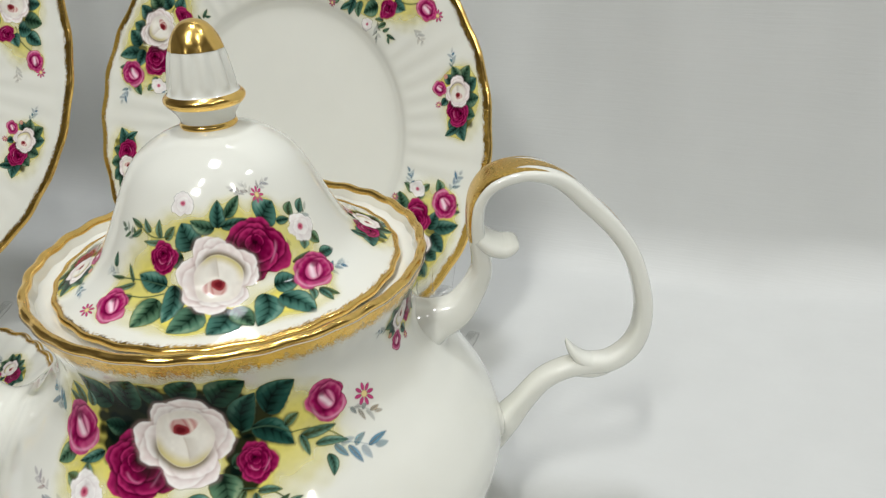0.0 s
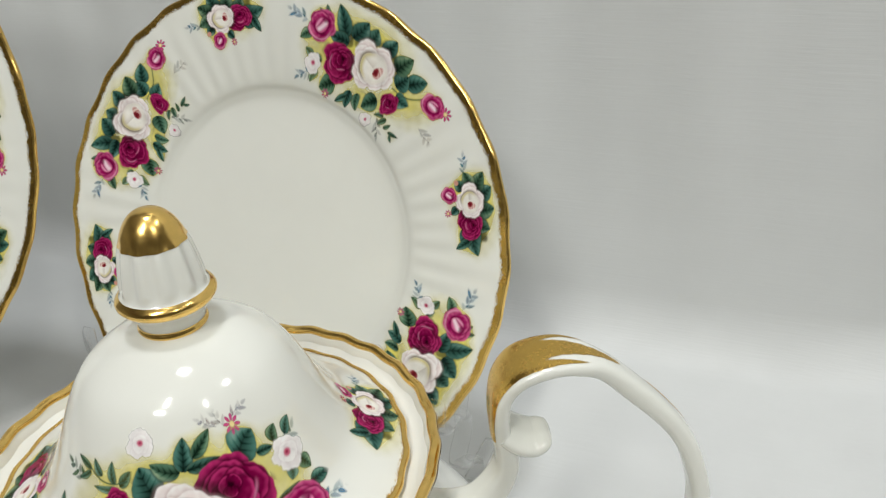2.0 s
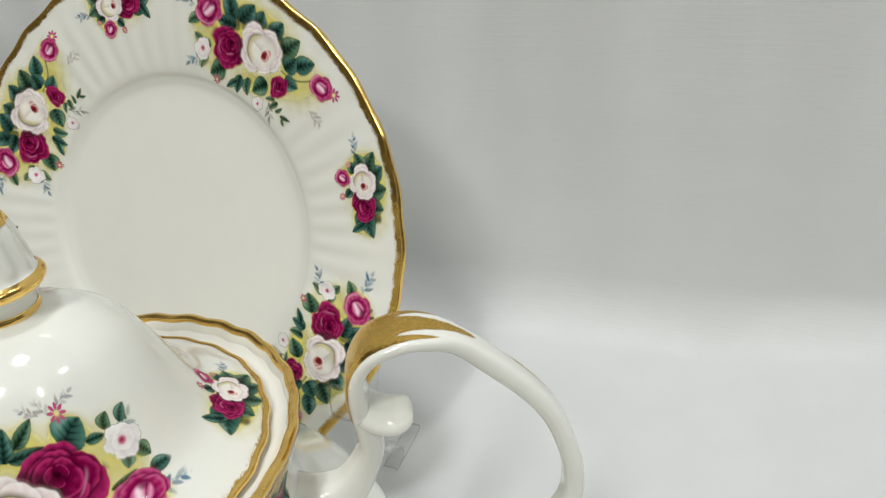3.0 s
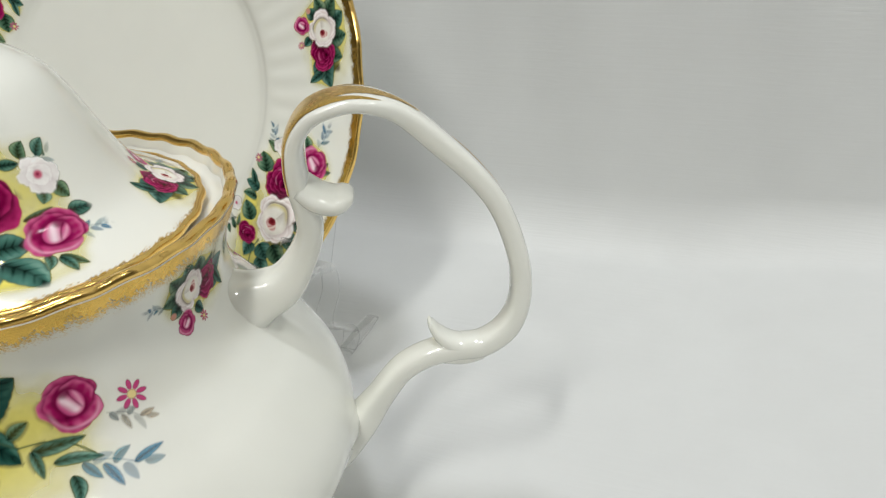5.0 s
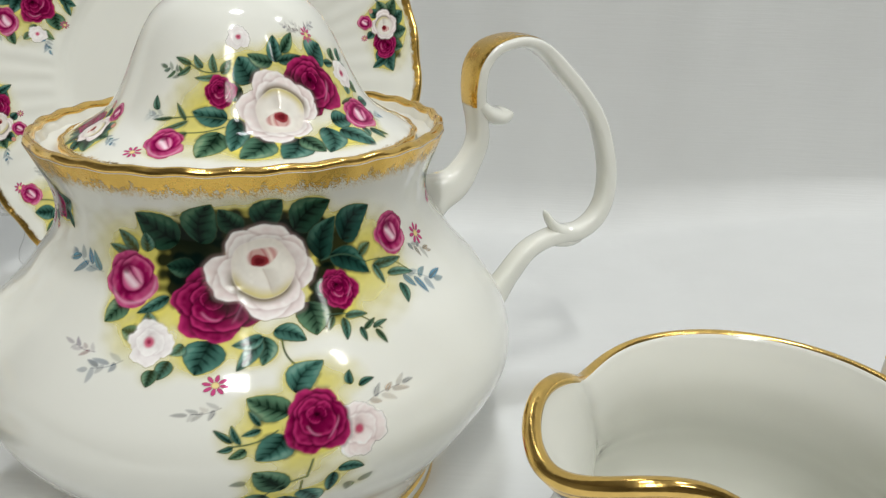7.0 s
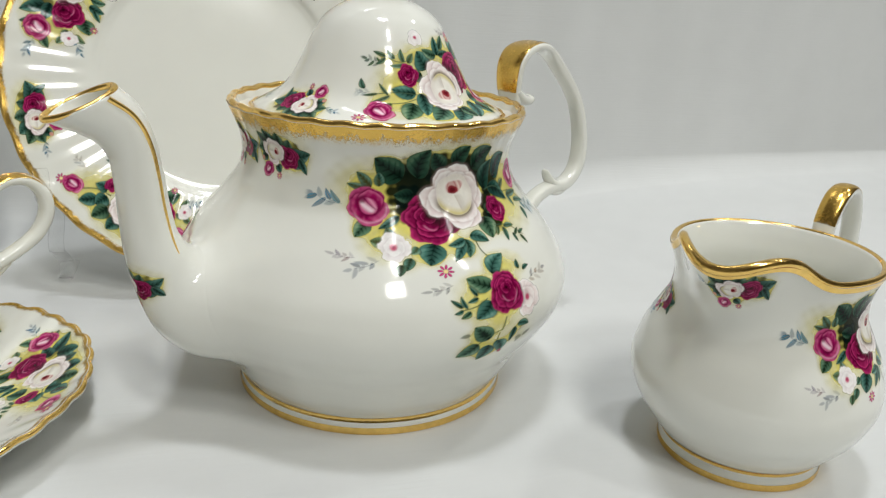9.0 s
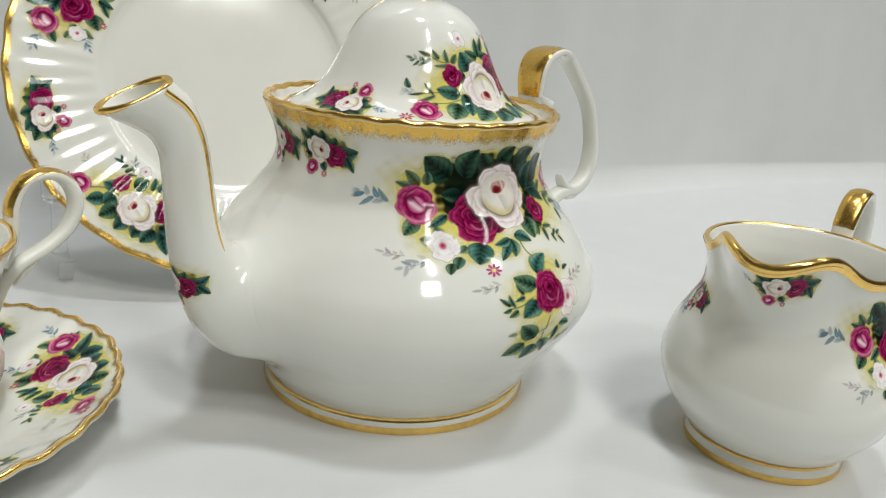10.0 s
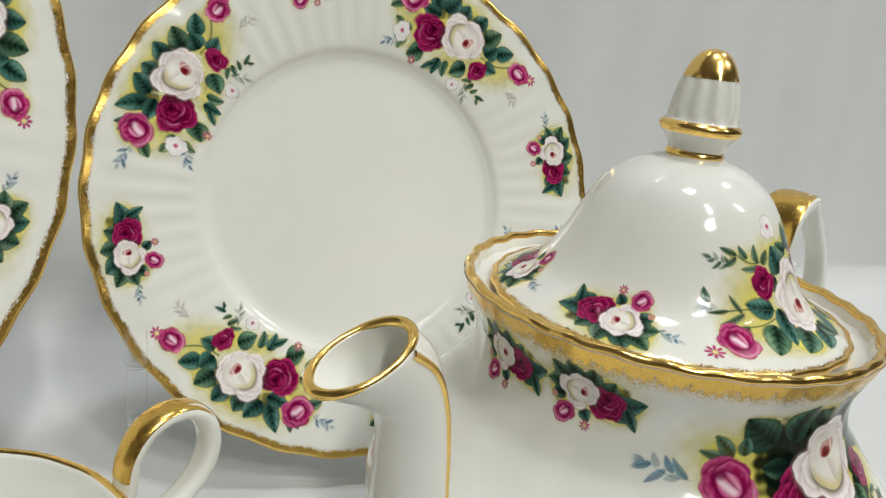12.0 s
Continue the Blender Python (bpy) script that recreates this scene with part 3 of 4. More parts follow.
        p.sprig(19, -33.5, 4, 0.2, (0.45, 0.46, 0.46), 0.5)
        p.sprig(-13, -31, 3, 3.4, (0.45, 0.46, 0.46), 0.45)
    return p


def lid_spray(seed, step=0.2):
    p = Spray(-37, 34, -15, 27, step, seed)
    for a in ((-22, 5, 7, 7), (-22, -4, 7, 6), (-11, 15, 8, 5), (14, -8, 8, 5), (-8, -10, 8, 4), (22, 8, 6, 6), (5, 16, 7, 5)):
        p.halo(*a)
    p.sprig(-34, 1, 3, 3.2, alpha=0.4)
    p.sprig(30, -5, 3.5, -0.3)
    p.sprig(28, 12, 3.2, 0.5, (0.16, 0.34, 0.36))
    p.sprig(18, 24, 2.6, 0.4, (0.40, 0.42, 0.52), 0.5)
    p.sprig(9, 24, 2.4, 2.6, (0.40, 0.42, 0.52), 0.5)
    p.sprig(-30, 13, 3.4, 2.9, (0.08, 0.20, 0.14), 0.8)
    p.sprig(12, 25, 3, 2.0, (0.45, 0.48, 0.5), 0.45)
    for a in ((-16.1, -3.1, -19.4, -11.5, 5.1), (-12.3, 1, -13.2, -9.2, 4.1), (-5.8, -5.2, -11.3, -12.1, 5.3), (1.1, -6.6, -3.5, -13.1, 5.2),
              (1.9, -6.3, 4.9, -12.3, 3.5), (9.3, -4.1, 6, -12.7, 4.6), (12, -2.5, 18.2, -3.2, 4.4), (12.5, -5.7, 17.1, -14, 4.4), (-14.3, 0.9, -22.8, 2.5, 4.2),
              (-6.8, 10.5, -10.7, 16.8, 6.2), (-0.5, 15.3, -7.7, 17.6, 2.9), (0.4, 15.2, 1.4, 22.2, 3.7), (3.1, 17.8, 8.6, 22.7, 2.6), (1.3, 15.5, 9.5, 16.4, 2.2),
              (13.9, 14.4, 19.6, 18.9, 6.3), (18.7, 13.7, 23.2, 13.1, 1.8), (-10.2, 8.4, -14.9, 6.7, 3.6)):
        p.leaf(*a)
    for a in ((-16.6, 12.1, -23.4, 11.5, 1.3), (-16, 12.6, -13.3, 16.1, 2), (-17.6, 12.9, -18.6, 17.6, 1.8), (-21.4, 14.1, -24.4, 17.3, 1.5),
              (-25.1, 14.9, -30.5, 16.5, 1.2), (-25.2, 14.4, -29.1, 11.9, 1.2), (-33, 2.4, -34.6, 6.1, 1.6), (-24.5, 0.2, -27.7, 4.5, 1),
              (-28.1, 0.6, -33.2, -0.3, 0.8), (-24, -0, -30.3, -3, 1.2), (-23.5, -3.5, -27.2, -5.8, 1.4), (24, 13.7, 26.3, 17.1, 2.6), (27.9, 13.5, 31.4, 16.5, 2.2),
              (25.1, 6.6, 24.1, 3.9, 2.3), (28.2, 7, 29.9, 3.5, 2.8), (27.7, 0.5, 33, -0.3, 2.5), (18.9, 1.7, 25.2, 2.6, 1.1), (18.9, 0.8, 21.3, -2.9, 1.2),
              (19.7, -6.9, 18.7, -10.5, 1.4), (21.4, -8, 24.2, -12.3, 1.4), (21.2, -8.3, 22.1, -13, 1.4)):
        p.leaf(*a, alpha=0.9)
    p.stem(-15, -1.5, -26, -3.5, 0.13, 0.06)
    p.stem(-14, 0.5, -28, 0.6, 0.12, -0.05)
    p.stem(-14, 14, -26, 15.5, 0.13)
    p.magenta(10.6, 7.5, 9.6, 9.0, 0.9)
    p.magenta(-16.2, 7.9, 4.4, 4.6, 0.2)
    p.white(-1.0, 2.9, 10.8, 10.2, 3.0)
    p.bud(-27.2, -7.6, 4.6, 4.8, 0.5)
    p.bud(23.4, -2.9, 6.2, 4.9, -0.5)
    p.faint(26.3, 9.5, 4.8, 4.2, 0.3)
    p.faint(-10.4, 22, 4.0, 3.4, 0)
    p.daisy(15.5, 22, 2.5)
    p.daisy(-33, -11.6, 2.2)
    return p


def rim_spray(seed, step=0.32):
    """The long spray on plates: white and dark rose side by side, buds at the ends; v points outwards."""
    p = Spray(-40, 42, -25, 16, step, seed)
    for a in ((-22, -1, 8, 8), (-2, -14, 10, 5), (23, -5, 9, 9), (0, 8, 11, 6), (14, 7, 9, 6), (-14, -8, 8, 6)):
        p.halo(*a)
    p.sprig(36, 5, 4, 0.4)
    p.sprig(31, -17, 4, -0.4)
    p.sprig(-17, -19, 4, 3.9, (0.35, 0.42, 0.40), 0.6)
    p.sprig(-35, -4, 4, 3.0, (0.5, 0.54, 0.56), 0.4)
    for a in ((-6, 3, 6, 5), (8, 5, 6, 4), (15, 2, 4, 4)):
        p.deep(*a, 0.6)
    for a in ((-15.8, 2, -20.6, 8.7, 4.9), (-12.6, -1.6, -14.3, 4.7, 5.6), (-9, 2.7, -11.8, 10.5, 5.5), (-1.8, 4.6, -3.7, 11.7, 4.7), (6.2, 5.3, 4.4, 10.9, 4.7),
              (12, 3.3, 8.5, 11.1, 5.4), (14.8, 2, 20.4, 12.2, 4.4), (12.9, 0.7, 21.6, 1, 4.4), (-14.7, -3.4, -21.2, -3, 4.5), (-9.1, -10.8, -4.3, -17.6, 5.7),
              (0.7, -14.4, -2.2, -20.7, 3.3), (4.7, -15.2, 4, -22.5, 3.9), (5.5, -18.1, 10.7, -22.7, 2.3), (13.7, -15.5, 21.4, -20.2, 6.3),
              (29.4, -0.8, 34.9, -3.4, 3.2)):
        p.leaf(*a)
    for a in ((23.8, 4.8, 25.5, 10.9, 2), (25.2, 5.8, 28.2, 9.1, 1.5), (27.7, -9.3, 31.7, -6.9, 2.5), (24.3, -14.3, 27.7, -19.5, 2.7),
              (23.2, -10.8, 26.3, -7.7, 1.9), (-16.4, -13.8, -12.1, -16.3, 1.4), (-18.3, -13.7, -16.3, -17.9, 1.9), (-19.7, -17.3, -21.6, -13.9, 1.4),
              (-23, -16.7, -28.2, -14.8, 1.2), (-24.6, -16.8, -27.6, -18.4, 1)):
        p.leaf(*a, alpha=0.9)
    for a in ((-5, 4, 8, 6, 0.35), (12, 4, 9, 6, 0.5)):
        p.dusk(*a)
    p.stem(-12, -3, -24, 4, 0.2)
    p.magenta(14.0, -7.9, 9.2, 8, 0.6)
    p.white(0.2, -2.0, 10.2, 9.6, 1.9)
    p.bud(26.3, 3, 6, 6, 0.5)
    p.bud(-28.0, 5.4, 4.6, 4.6, 1.2)
    p.magenta(-14.6, -8.8, 4.4, 5.0, 0.9)
    p.faint(27.5, -12.4, 4.3, 4.3, 0.3)
    p.faint(-9.5, -21.0, 3.6, 3.2, 0.3)
    p.daisy(-33, 8, 2.6)
    p.daisy(17.5, -22, 2.4)
    return p


def posy(seed, step=0.24):
    """The small group: one white rose, one dark, a bud and a ring of leaves; v points outwards."""
    p = Spray(-21, 21, -11, 19, step, seed)
    for a in ((-4, 6, 10, 8), (4, 7, 8, 7)):
        p.halo(*a, 0.55)
    p.sprig(15.6, 6, 3, 0.3)
    for a in ((-6, 6, 7, 5), (4, 8, 6, 4), (-9, 3, 4, 3)):
        p.deep(*a)
    for a in ((-3, 6.5, -7, 11.5, 4.4), (-7, 5.6, -16, 6.5, 4.8), (-6.5, 3, -13.5, 0.8, 4.4), (0, 8, -0.5, 13.8, 4.2), (4, 8.5, 6.2, 14.4, 4.2), (6, 7.5, 11.2, 12.4, 4), (7, 5, 13, 5.2, 4), (-11, 3.4, -14.4, -2.4, 2.4), (1.4, -0.5, -1, -3.6, 2.6), (7, 3, 11, 0.5, 3.2)):
        p.leaf(*a)
    p.dusk(-6, 5, 9, 7, 0.6)
    p.dusk(5, 7, 7, 6, 0.5)
    p.magenta(-5.0, 3.6, 6.0, 5.4, 0.5)
    p.white(3.2, 5, 6.0, 5.8, 1.6)
    p.bud(6.6, -3.0, 3.4, 3.2, 0.6)
    p.daisy(-0.5, -5, 1.7)
    p.petal(10.4, 1, 1.1, 1.0, 0, (0.72, 0.34, 0.26), 0.8)
    return p


# ---- lofted handles and spouts ----
class Loft:
    """A bent bar in the plane of its thing: rows of (u, z, half thickness, half width[, lean]) in millimetres."""

    def __init__(self, rows, n, power=2.3, lean=False, sway=0.0):
        q = spline(rows, n)
        self.c, self.h = q[:, :2], q[:, 2:4]
        if lean:
            a = np.radians(q[:, 4])
            self.n = np.stack([np.cos(a), np.sin(a)], 1)
        else:
            t = np.gradient(self.c, axis=0)
            t /= np.linalg.norm(t, axis=1, keepdims=True)
            self.n = np.stack([-t[:, 1], t[:, 0]], 1)
        self.power, self.count, self.sway = power, n, sway

    grow = None

    def point(self, k, phi, out=0.0, scale=1.0):
        if self.grow and np.ndim(out) == 0:
            out = out + self.grow(self.point(k, phi, np.zeros(np.shape(k))) * 1000)
        i = np.arange(self.count)
        f = lambda a: np.interp(k, i, a)
        e = 2 / self.power
        c, s = np.cos(phi), np.sin(phi)
        a = (f(self.h[:, 0]) * scale + out) * np.sign(c) * np.abs(c) ** e
        b = (f(self.h[:, 1]) * scale + out) * np.sign(s) * np.abs(s) ** e
        z = f(self.c[:, 1]) + a * f(self.n[:, 1])
        return np.stack([f(self.c[:, 0]) + a * f(self.n[:, 0]), b + self.sway * (z - 107) * smooth(50, 66, z), z - 0.2 * self.sway * (z - 107)], -1) / 1000

    def skin(self, name, cols=40, hollow=0.0):
        k, phi = np.arange(self.count, dtype=float), np.linspace(0, 2 * np.pi, cols, endpoint=False)
        K, P = np.meshgrid(k, phi, indexing="ij")
        v = self.point(K, P)
        if hollow:
            m = int(self.count * 0.80)
            K2, P2 = np.meshgrid(np.linspace(self.count - 1, m, 40), phi, indexing="ij")
            v = np.concatenate([v, self.point(K2, P2, -hollow)], 0)
        rows = v.shape[0]
        me = mesh_of(name, v.reshape(-1, 3), grid_quads(rows, cols, wrap_cols=True))
        bm = bmesh.new()
        bm.from_mesh(me)
        bm.verts.ensure_lookup_table()
        for r in (0, rows - 1):
            try:
                bm.faces.new([bm.verts[r * cols + j] for j in range(cols)])
            except ValueError:
                pass
        bm.to_mesh(me)
        bm.free()
        return me

    def patch(self, name, k0, k1, spread, fringe=3, out=0.12, centre=0.0, rows=70, cols=49, blunt=False):
        """Gilding on the outer face, ending in tongues."""
        K, P = np.meshgrid(np.linspace(k0, k1, rows), np.linspace(-spread, spread, cols), indexing="ij")
        v = self.point(K, P + centre, out)
        me = mesh_of(name, v.reshape(-1, 3), grid_quads(rows, cols))
        f, q = (K - k0) / (k1 - k0), P / spread
        tongues = 0.80 + 0.20 * np.cos(q * math.pi * fringe) * (1 - 0.5 * np.abs(q)) - 0.35 * np.abs(q) ** 2
        start = 0.03 * np.cos(q * 4) * np.abs(q) if blunt else 0.22 * np.abs(q) ** 2
        alpha = smooth(0.02, -0.02, f - tongues) * smooth(-0.01, 0.02, f - start) * smooth(1.0, 0.93, np.abs(q))
        ink(me, np.ones((alpha.size, 3)) * 0.6, alpha.ravel())
        return me


def tube(name, path, radius, closed=False, cols=10):
    p = np.asarray(path, float)
    t = (np.roll(p, -1, 0) - np.roll(p, 1, 0)) if closed else np.gradient(p, axis=0)
    t /= np.linalg.norm(t, axis=1, keepdims=True)
    up = np.array([0.13, 0.21, 0.97])
    a = np.cross(t, up)
    a /= np.linalg.norm(a, axis=1, keepdims=True)
    b = np.cross(a, t)
    phi = np.linspace(0, 2 * np.pi, cols, endpoint=False)
    rad = np.broadcast_to(np.asarray(radius, float), (len(p),))[:, None, None]
    v = p[:, None] + rad * (np.cos(phi)[None, :, None] * a[:, None] + np.sin(phi)[None, :, None] * b[:, None])
    return mesh_of(name, v.reshape(-1, 3), grid_quads(len(p), cols, wrap_cols=True, wrap_rows=closed))


def lip_path(form, thick, n=480):
    az = np.linspace(0, 2 * np.pi, n, endpoint=False)
    return form.point(az, np.full(n, form.s[-1]), thick * 0.5)


def spin(z_deg):
    return Matrix.Rotation(radians(z_deg), 4, "Z")


# ---- the setting ----
CLOTH = material("white_cloth", (0.65, 0.66, 0.652), 0.75, grain=0.03, scale=40, bump=0.0004)
# plaster, panelling and boards: only for the added room, tuned for its bounce light
PLASTER = material("painted_plaster", (0.66, 0.65, 0.63), 0.8, grain=0.04, scale=4, bump=0.001)
PANEL = material("bounce_panelling", (0.58, 0.565, 0.52), 0.6, grain=0.15, scale=5, bump=0.001)
BOARD = material("floor_boards", (0.30, 0.22, 0.15), 0.45, grain=0.2, scale=6, bump=0.001)


def weave(m):
    """A faint horizontal slub, finer than a millimetre across."""
    nt = m.node_tree
    b = nt.nodes["Principled BSDF"]
    tc = nt.nodes.new("ShaderNodeTexCoord")
    stretch = nt.nodes.new("ShaderNodeMapping")
    stretch.inputs["Scale"].default_value = (40, 500, 900)
    slub = nt.nodes.new("ShaderNodeTexNoise")
    slub.inputs["Scale"].default_value, slub.inputs["Detail"].default_value = 1.0, 2
    nt.links.new(tc.outputs["Object"], stretch.inputs["Vector"])
    nt.links.new(stretch.outputs["Vector"], slub.inputs["Vector"])
    bp = nt.nodes.new("ShaderNodeBump")
    bp.inputs["Strength"].default_value, bp.inputs["Distance"].default_value = 0.25, 0.0004
    nt.links.new(slub.outputs["Fac"], bp.inputs["Height"])
    nt.links.new(bp.outputs["Normal"], b.inputs["Normal"])


weave(CLOTH)
WALL_AT, WALL_TURN = (0.1226, 0.2264), -21.7


def cloth_sheet():
    """One sheet: it lies on the table and sweeps up the board behind in a soft bend."""
    bend, tail, height = 0.020, 0.032, 0.75
    flat = np.linspace(-0.60, -bend, 90)
    arc = np.linspace(0, np.pi / 2, 24)[1:]
    rise = np.linspace(tail, height, 60)[1:]
    fall = np.linspace(-0.45, -0.012, 20)
    turned = np.linspace(0, np.pi / 2, 8)[:-1]
    d = np.r_[np.full(20, -0.612), -0.60 - 0.012 * np.cos(turned), flat, -bend + bend * np.sin(arc), np.zeros(59)]
    z = np.r_[fall, -0.012 + 0.012 * np.sin(turned), np.zeros(90), tail - tail * np.cos(arc), rise]
    a = np.linspace(-1.1, 1.1, 440)
    A, D = np.meshgrid(a, d)
    Z = np.broadcast_to(z[:, None], A.shape).copy()
    up = smooth(0.0, 0.12, Z)
    beyond = np.maximum(A - 0.116 + 0.40 * D, 0)
    Z = Z + 0.030 * (1 - np.exp(-beyond / 0.15)) * smooth(0.06, 0.0, Z) * smooth(-0.05, -0.01, Z)
    D = D + up * (0.0022 * np.sin(A * 23 + 1.3) + 0.0014 * np.sin(A * 61 + Z * 5) + 0.0008 * np.sin(A * 130 + 2))
    v = np.stack([A, D, Z], -1)
    me = mesh_of("backdrop", v.reshape(-1, 3), grid_quads(*A.shape))
    ob = new("backdrop", me)
    me.materials.append(CLOTH)
    ob.matrix_world = Matrix.Translation((*WALL_AT, 0)) @ spin(WALL_TURN)
    mod = ob.modifiers.new("thickness", "SOLIDIFY")
    mod.thickness, mod.offset = 0.002, -1
    return tagged(ob, "seamless white cloth covering the display table and rising behind", "backdrop", kind="structure")


cloth_sheet()


def box(name, lo, hi, mat, label, category, inward=False):
    bm = bmesh.new()
    bmesh.ops.create_cube(bm, size=1)
    for v in bm.verts:
        v.co = [lo[k] + (v.co[k] + 0.5) * (hi[k] - lo[k]) for k in range(3)]
    me = bpy.data.meshes.new(name)
    bm.to_mesh(me)
    bm.free()
    me.materials.append(mat)
    ob = new(name, me)
    return tagged(ob, label, category, kind="structure")


# unseen room shell, added for fill light and reflections in glaze and gilding
box("floor", (-3, -3.5, -0.84), (3, 2.5, -0.80), BOARD, "unseen brown boarded floor added to close the room", "floor")
box("ceiling", (-3, -3.5, 1.90), (3, 2.5, 1.94), PLASTER, "unseen plain grey plaster ceiling added to bounce light", "ceiling")
box("unseen_wall_north", (-3, 2.5, -0.8), (3, 2.56, 1.9), PLASTER, "unseen plain grey plaster wall added to bounce light", "wall")
box("unseen_wall_south", (-3, -3.56, -0.8), (3, -3.5, 1.9), PANEL, "unseen plain panelled wall added to bounce light", "wall")
box("unseen_wall_west", (-3.06, -3.5, -0.8), (-3, 2.5, 1.9), PANEL, "unseen plain panelled wall added to bounce light", "wall")
box("unseen_wall_east", (3, -3.5, -0.8), (3.06, 2.5, 1.9), PANEL, "unseen plain panelled wall added to bounce light", "wall")


# ---- teapot ----
def teapot():
    pot = thing("teapot", Matrix(), "white bone china teapot with rose sprays and gilded rim", "teapot")

    def roots(rows, turn):
        a = radians(turn)
        return [np.array([u * math.cos(a), u * math.sin(a), z, r]) for u, z, r in rows]

    upper_root = roots([(54, 89, 7), (60.5, 91, 6.3), (66, 93, 5.6), (72, 98, 4.6)], 3)
    lower_root = roots([(72, 31, 3), (78, 38.5, 4), (84.6, 48.4, 4.2), (88, 54, 4)], 0.5)

    def flutes(az, s, f):
        z = np.interp(s, f.s, f.z)
        r = np.interp(s, f.s, f.r)
        p = np.stack([r * np.cos(az), r * np.sin(az), z + 0 * az], -1)
        swell = 0.0 * az
        for roots, width in ((upper_root, 6.0), (lower_root, 6.0)):
            gap = np.full(p.shape[:-1], 1e3)
            for c in roots:
                gap = np.minimum(gap, np.linalg.norm(p - c[:3], axis=-1) - c[3])
            swell = swell + np.clip(width - np.abs(gap), 0, None) ** 2 / (4 * width) * (gap > -width)
        return swell + 0.20 * smooth(92, 113, z) * (np.cos(30 * az) + 0.5 * np.cos(15 * az + 1)) + 0.32 * smooth(62, 25, z) * smooth(6, 12, z) * np.cos(12 * az)

    def ripple(az, s, f):
        return 0.22 * smooth(112, 118, np.interp(s, f.s, f.z)) * np.cos(30 * az + 0.8)

    form = Turned([(56.4, 0), (57.5, 0.6), (57.0, 4.4), (56.5, 6.4), (57.4, 8.3), (59.0, 10.6), (61.0, 13.6), (63.0, 17), (65.4, 21), (68.7, 26), (72.5, 31), (76.0, 36), (79.2, 41.5), (81.4, 47), (82.0, 51.5),
                   (81.5, 56), (79.5, 62), (75.2, 69), (70.6, 75), (65.9, 80), (61, 86), (57.2, 91), (55.2, 95.5), (54.2, 101), (54.8, 107), (57, 113), (59.3, 118.7)], flutes, ripple)
    body = part("body", form.shell("body", 2.4, rows=200, cols=360, inside_from=12), CHINA, pot)
    part("gilt_lip", tube("gilt_lip", lip_path(form, 3.0), 0.0014, True), GILT, body, "gilded scalloped lip")
    part("gilt_band", form.ring("gilt_band", form.s[-1], form.at_height(111.8), 0.18, 1500, 28, 0.76, 3), LEAF_GOLD, body, "lacy brushed gold band")
    part("gilt_foot_line", form.ring("gilt_foot_line", form.at_height(0.2), form.at_height(3.0)), GILT, body)
    part("gilt_foot_line", form.ring("gilt_foot_line", form.at_height(5.0), form.at_height(7.0)), GILT, body)
    ledge = Turned([(45, 114.0), (50, 114.3), (54, 115.2), (57.2, 117.2)])
    ledge_me = mesh_of("ledge", ledge.point(*np.meshgrid(np.linspace(0, 2 * np.pi, 200, endpoint=False), np.linspace(0, ledge.s[-1], 16))).reshape(-1, 3), grid_quads(16, 200, wrap_cols=True))
    part("ledge", ledge_me, CHINA, pot)
    body_spray(11).lay_on("rose_spray", form, -92, form.at_height(91.5), 56, body, "printed spray of white and magenta roses")
    for k, az in enumerate((-163, -17, 170)):
        posy(20 + k).lay_on("posy", form, az, form.at_height(106.0), 55, body, "small printed rose posy", scale=0.86, turn=(-1, 1), shift=-5.0)

    spout = Loft([(66, 46, 21, 23, -82), (77, 47.5, 18.5, 18.5, -68), (86, 53, 14.5, 13.8, -50), (91.5, 62, 11, 10.5, -30), (95.2, 75, 9.5, 9.4, -12), (97, 88, 8.5, 8.5, -4), (98, 100, 8.1, 8.0, -6),
                  (99.8, 110, 8.2, 7.7, -22), (104.4, 118, 9.4, 7.9, -32), (114.5, 124.7, 12.4, 8.5, -23)], 110, 2.0, True)
    def root_fillet(width, turn):
        def grow(p):
            r, z = np.hypot(p[..., 0], p[..., 1]), p[..., 2]
            gap = 0.85 * (r - np.interp(z, form.z, form.r))
            return np.clip(width - np.abs(gap), 0, None) ** 2 / (4 * width)
        return grow

    def to_body(p):
        k = np.clip(p[:, 2], form.z[0], form.z[-1])
        return (np.hypot(p[:, 0], p[:, 1]) - np.interp(k, form.z, form.r)) / np.hypot(1, np.interp(k, form.z, np.gradient(form.r, form.z)))

    rows = np.linspace(0, 75, 240)
    pick = lambda a: np.interp(rows, np.arange(110), a)
    cu, cz, ha, hb, nu, nz = (pick(a) for a in (spout.c[:, 0], spout.c[:, 1], spout.h[:, 0], spout.h[:, 1], spout.n[:, 0], spout.n[:, 1]))
    inward = np.linspace(-34, -0.5, 60)
    cu, cz = np.r_[cu[0] + inward, cu], np.r_[cz[0] + 0.14 * inward, cz]
    ha, hb, nu, nz = (np.r_[np.full(60, a[0]), a] for a in (ha, hb, nu, nz))

    def to_spout(p):
        a = radians(183)
        u, y = p[:, 0] * math.cos(a) + p[:, 1] * math.sin(a), p[:, 1] * math.cos(a) - p[:, 0] * math.sin(a)
        du, dz = u[:, None] - cu, p[:, 2:] - cz
        f = np.sqrt(((du * nu + dz * nz) / ha) ** 2 + (y[:, None] / hb) ** 2 + ((du * nz - dz * nu) / 7.0) ** 2) - 1
        return (f * np.minimum(ha, hb)).min(1)

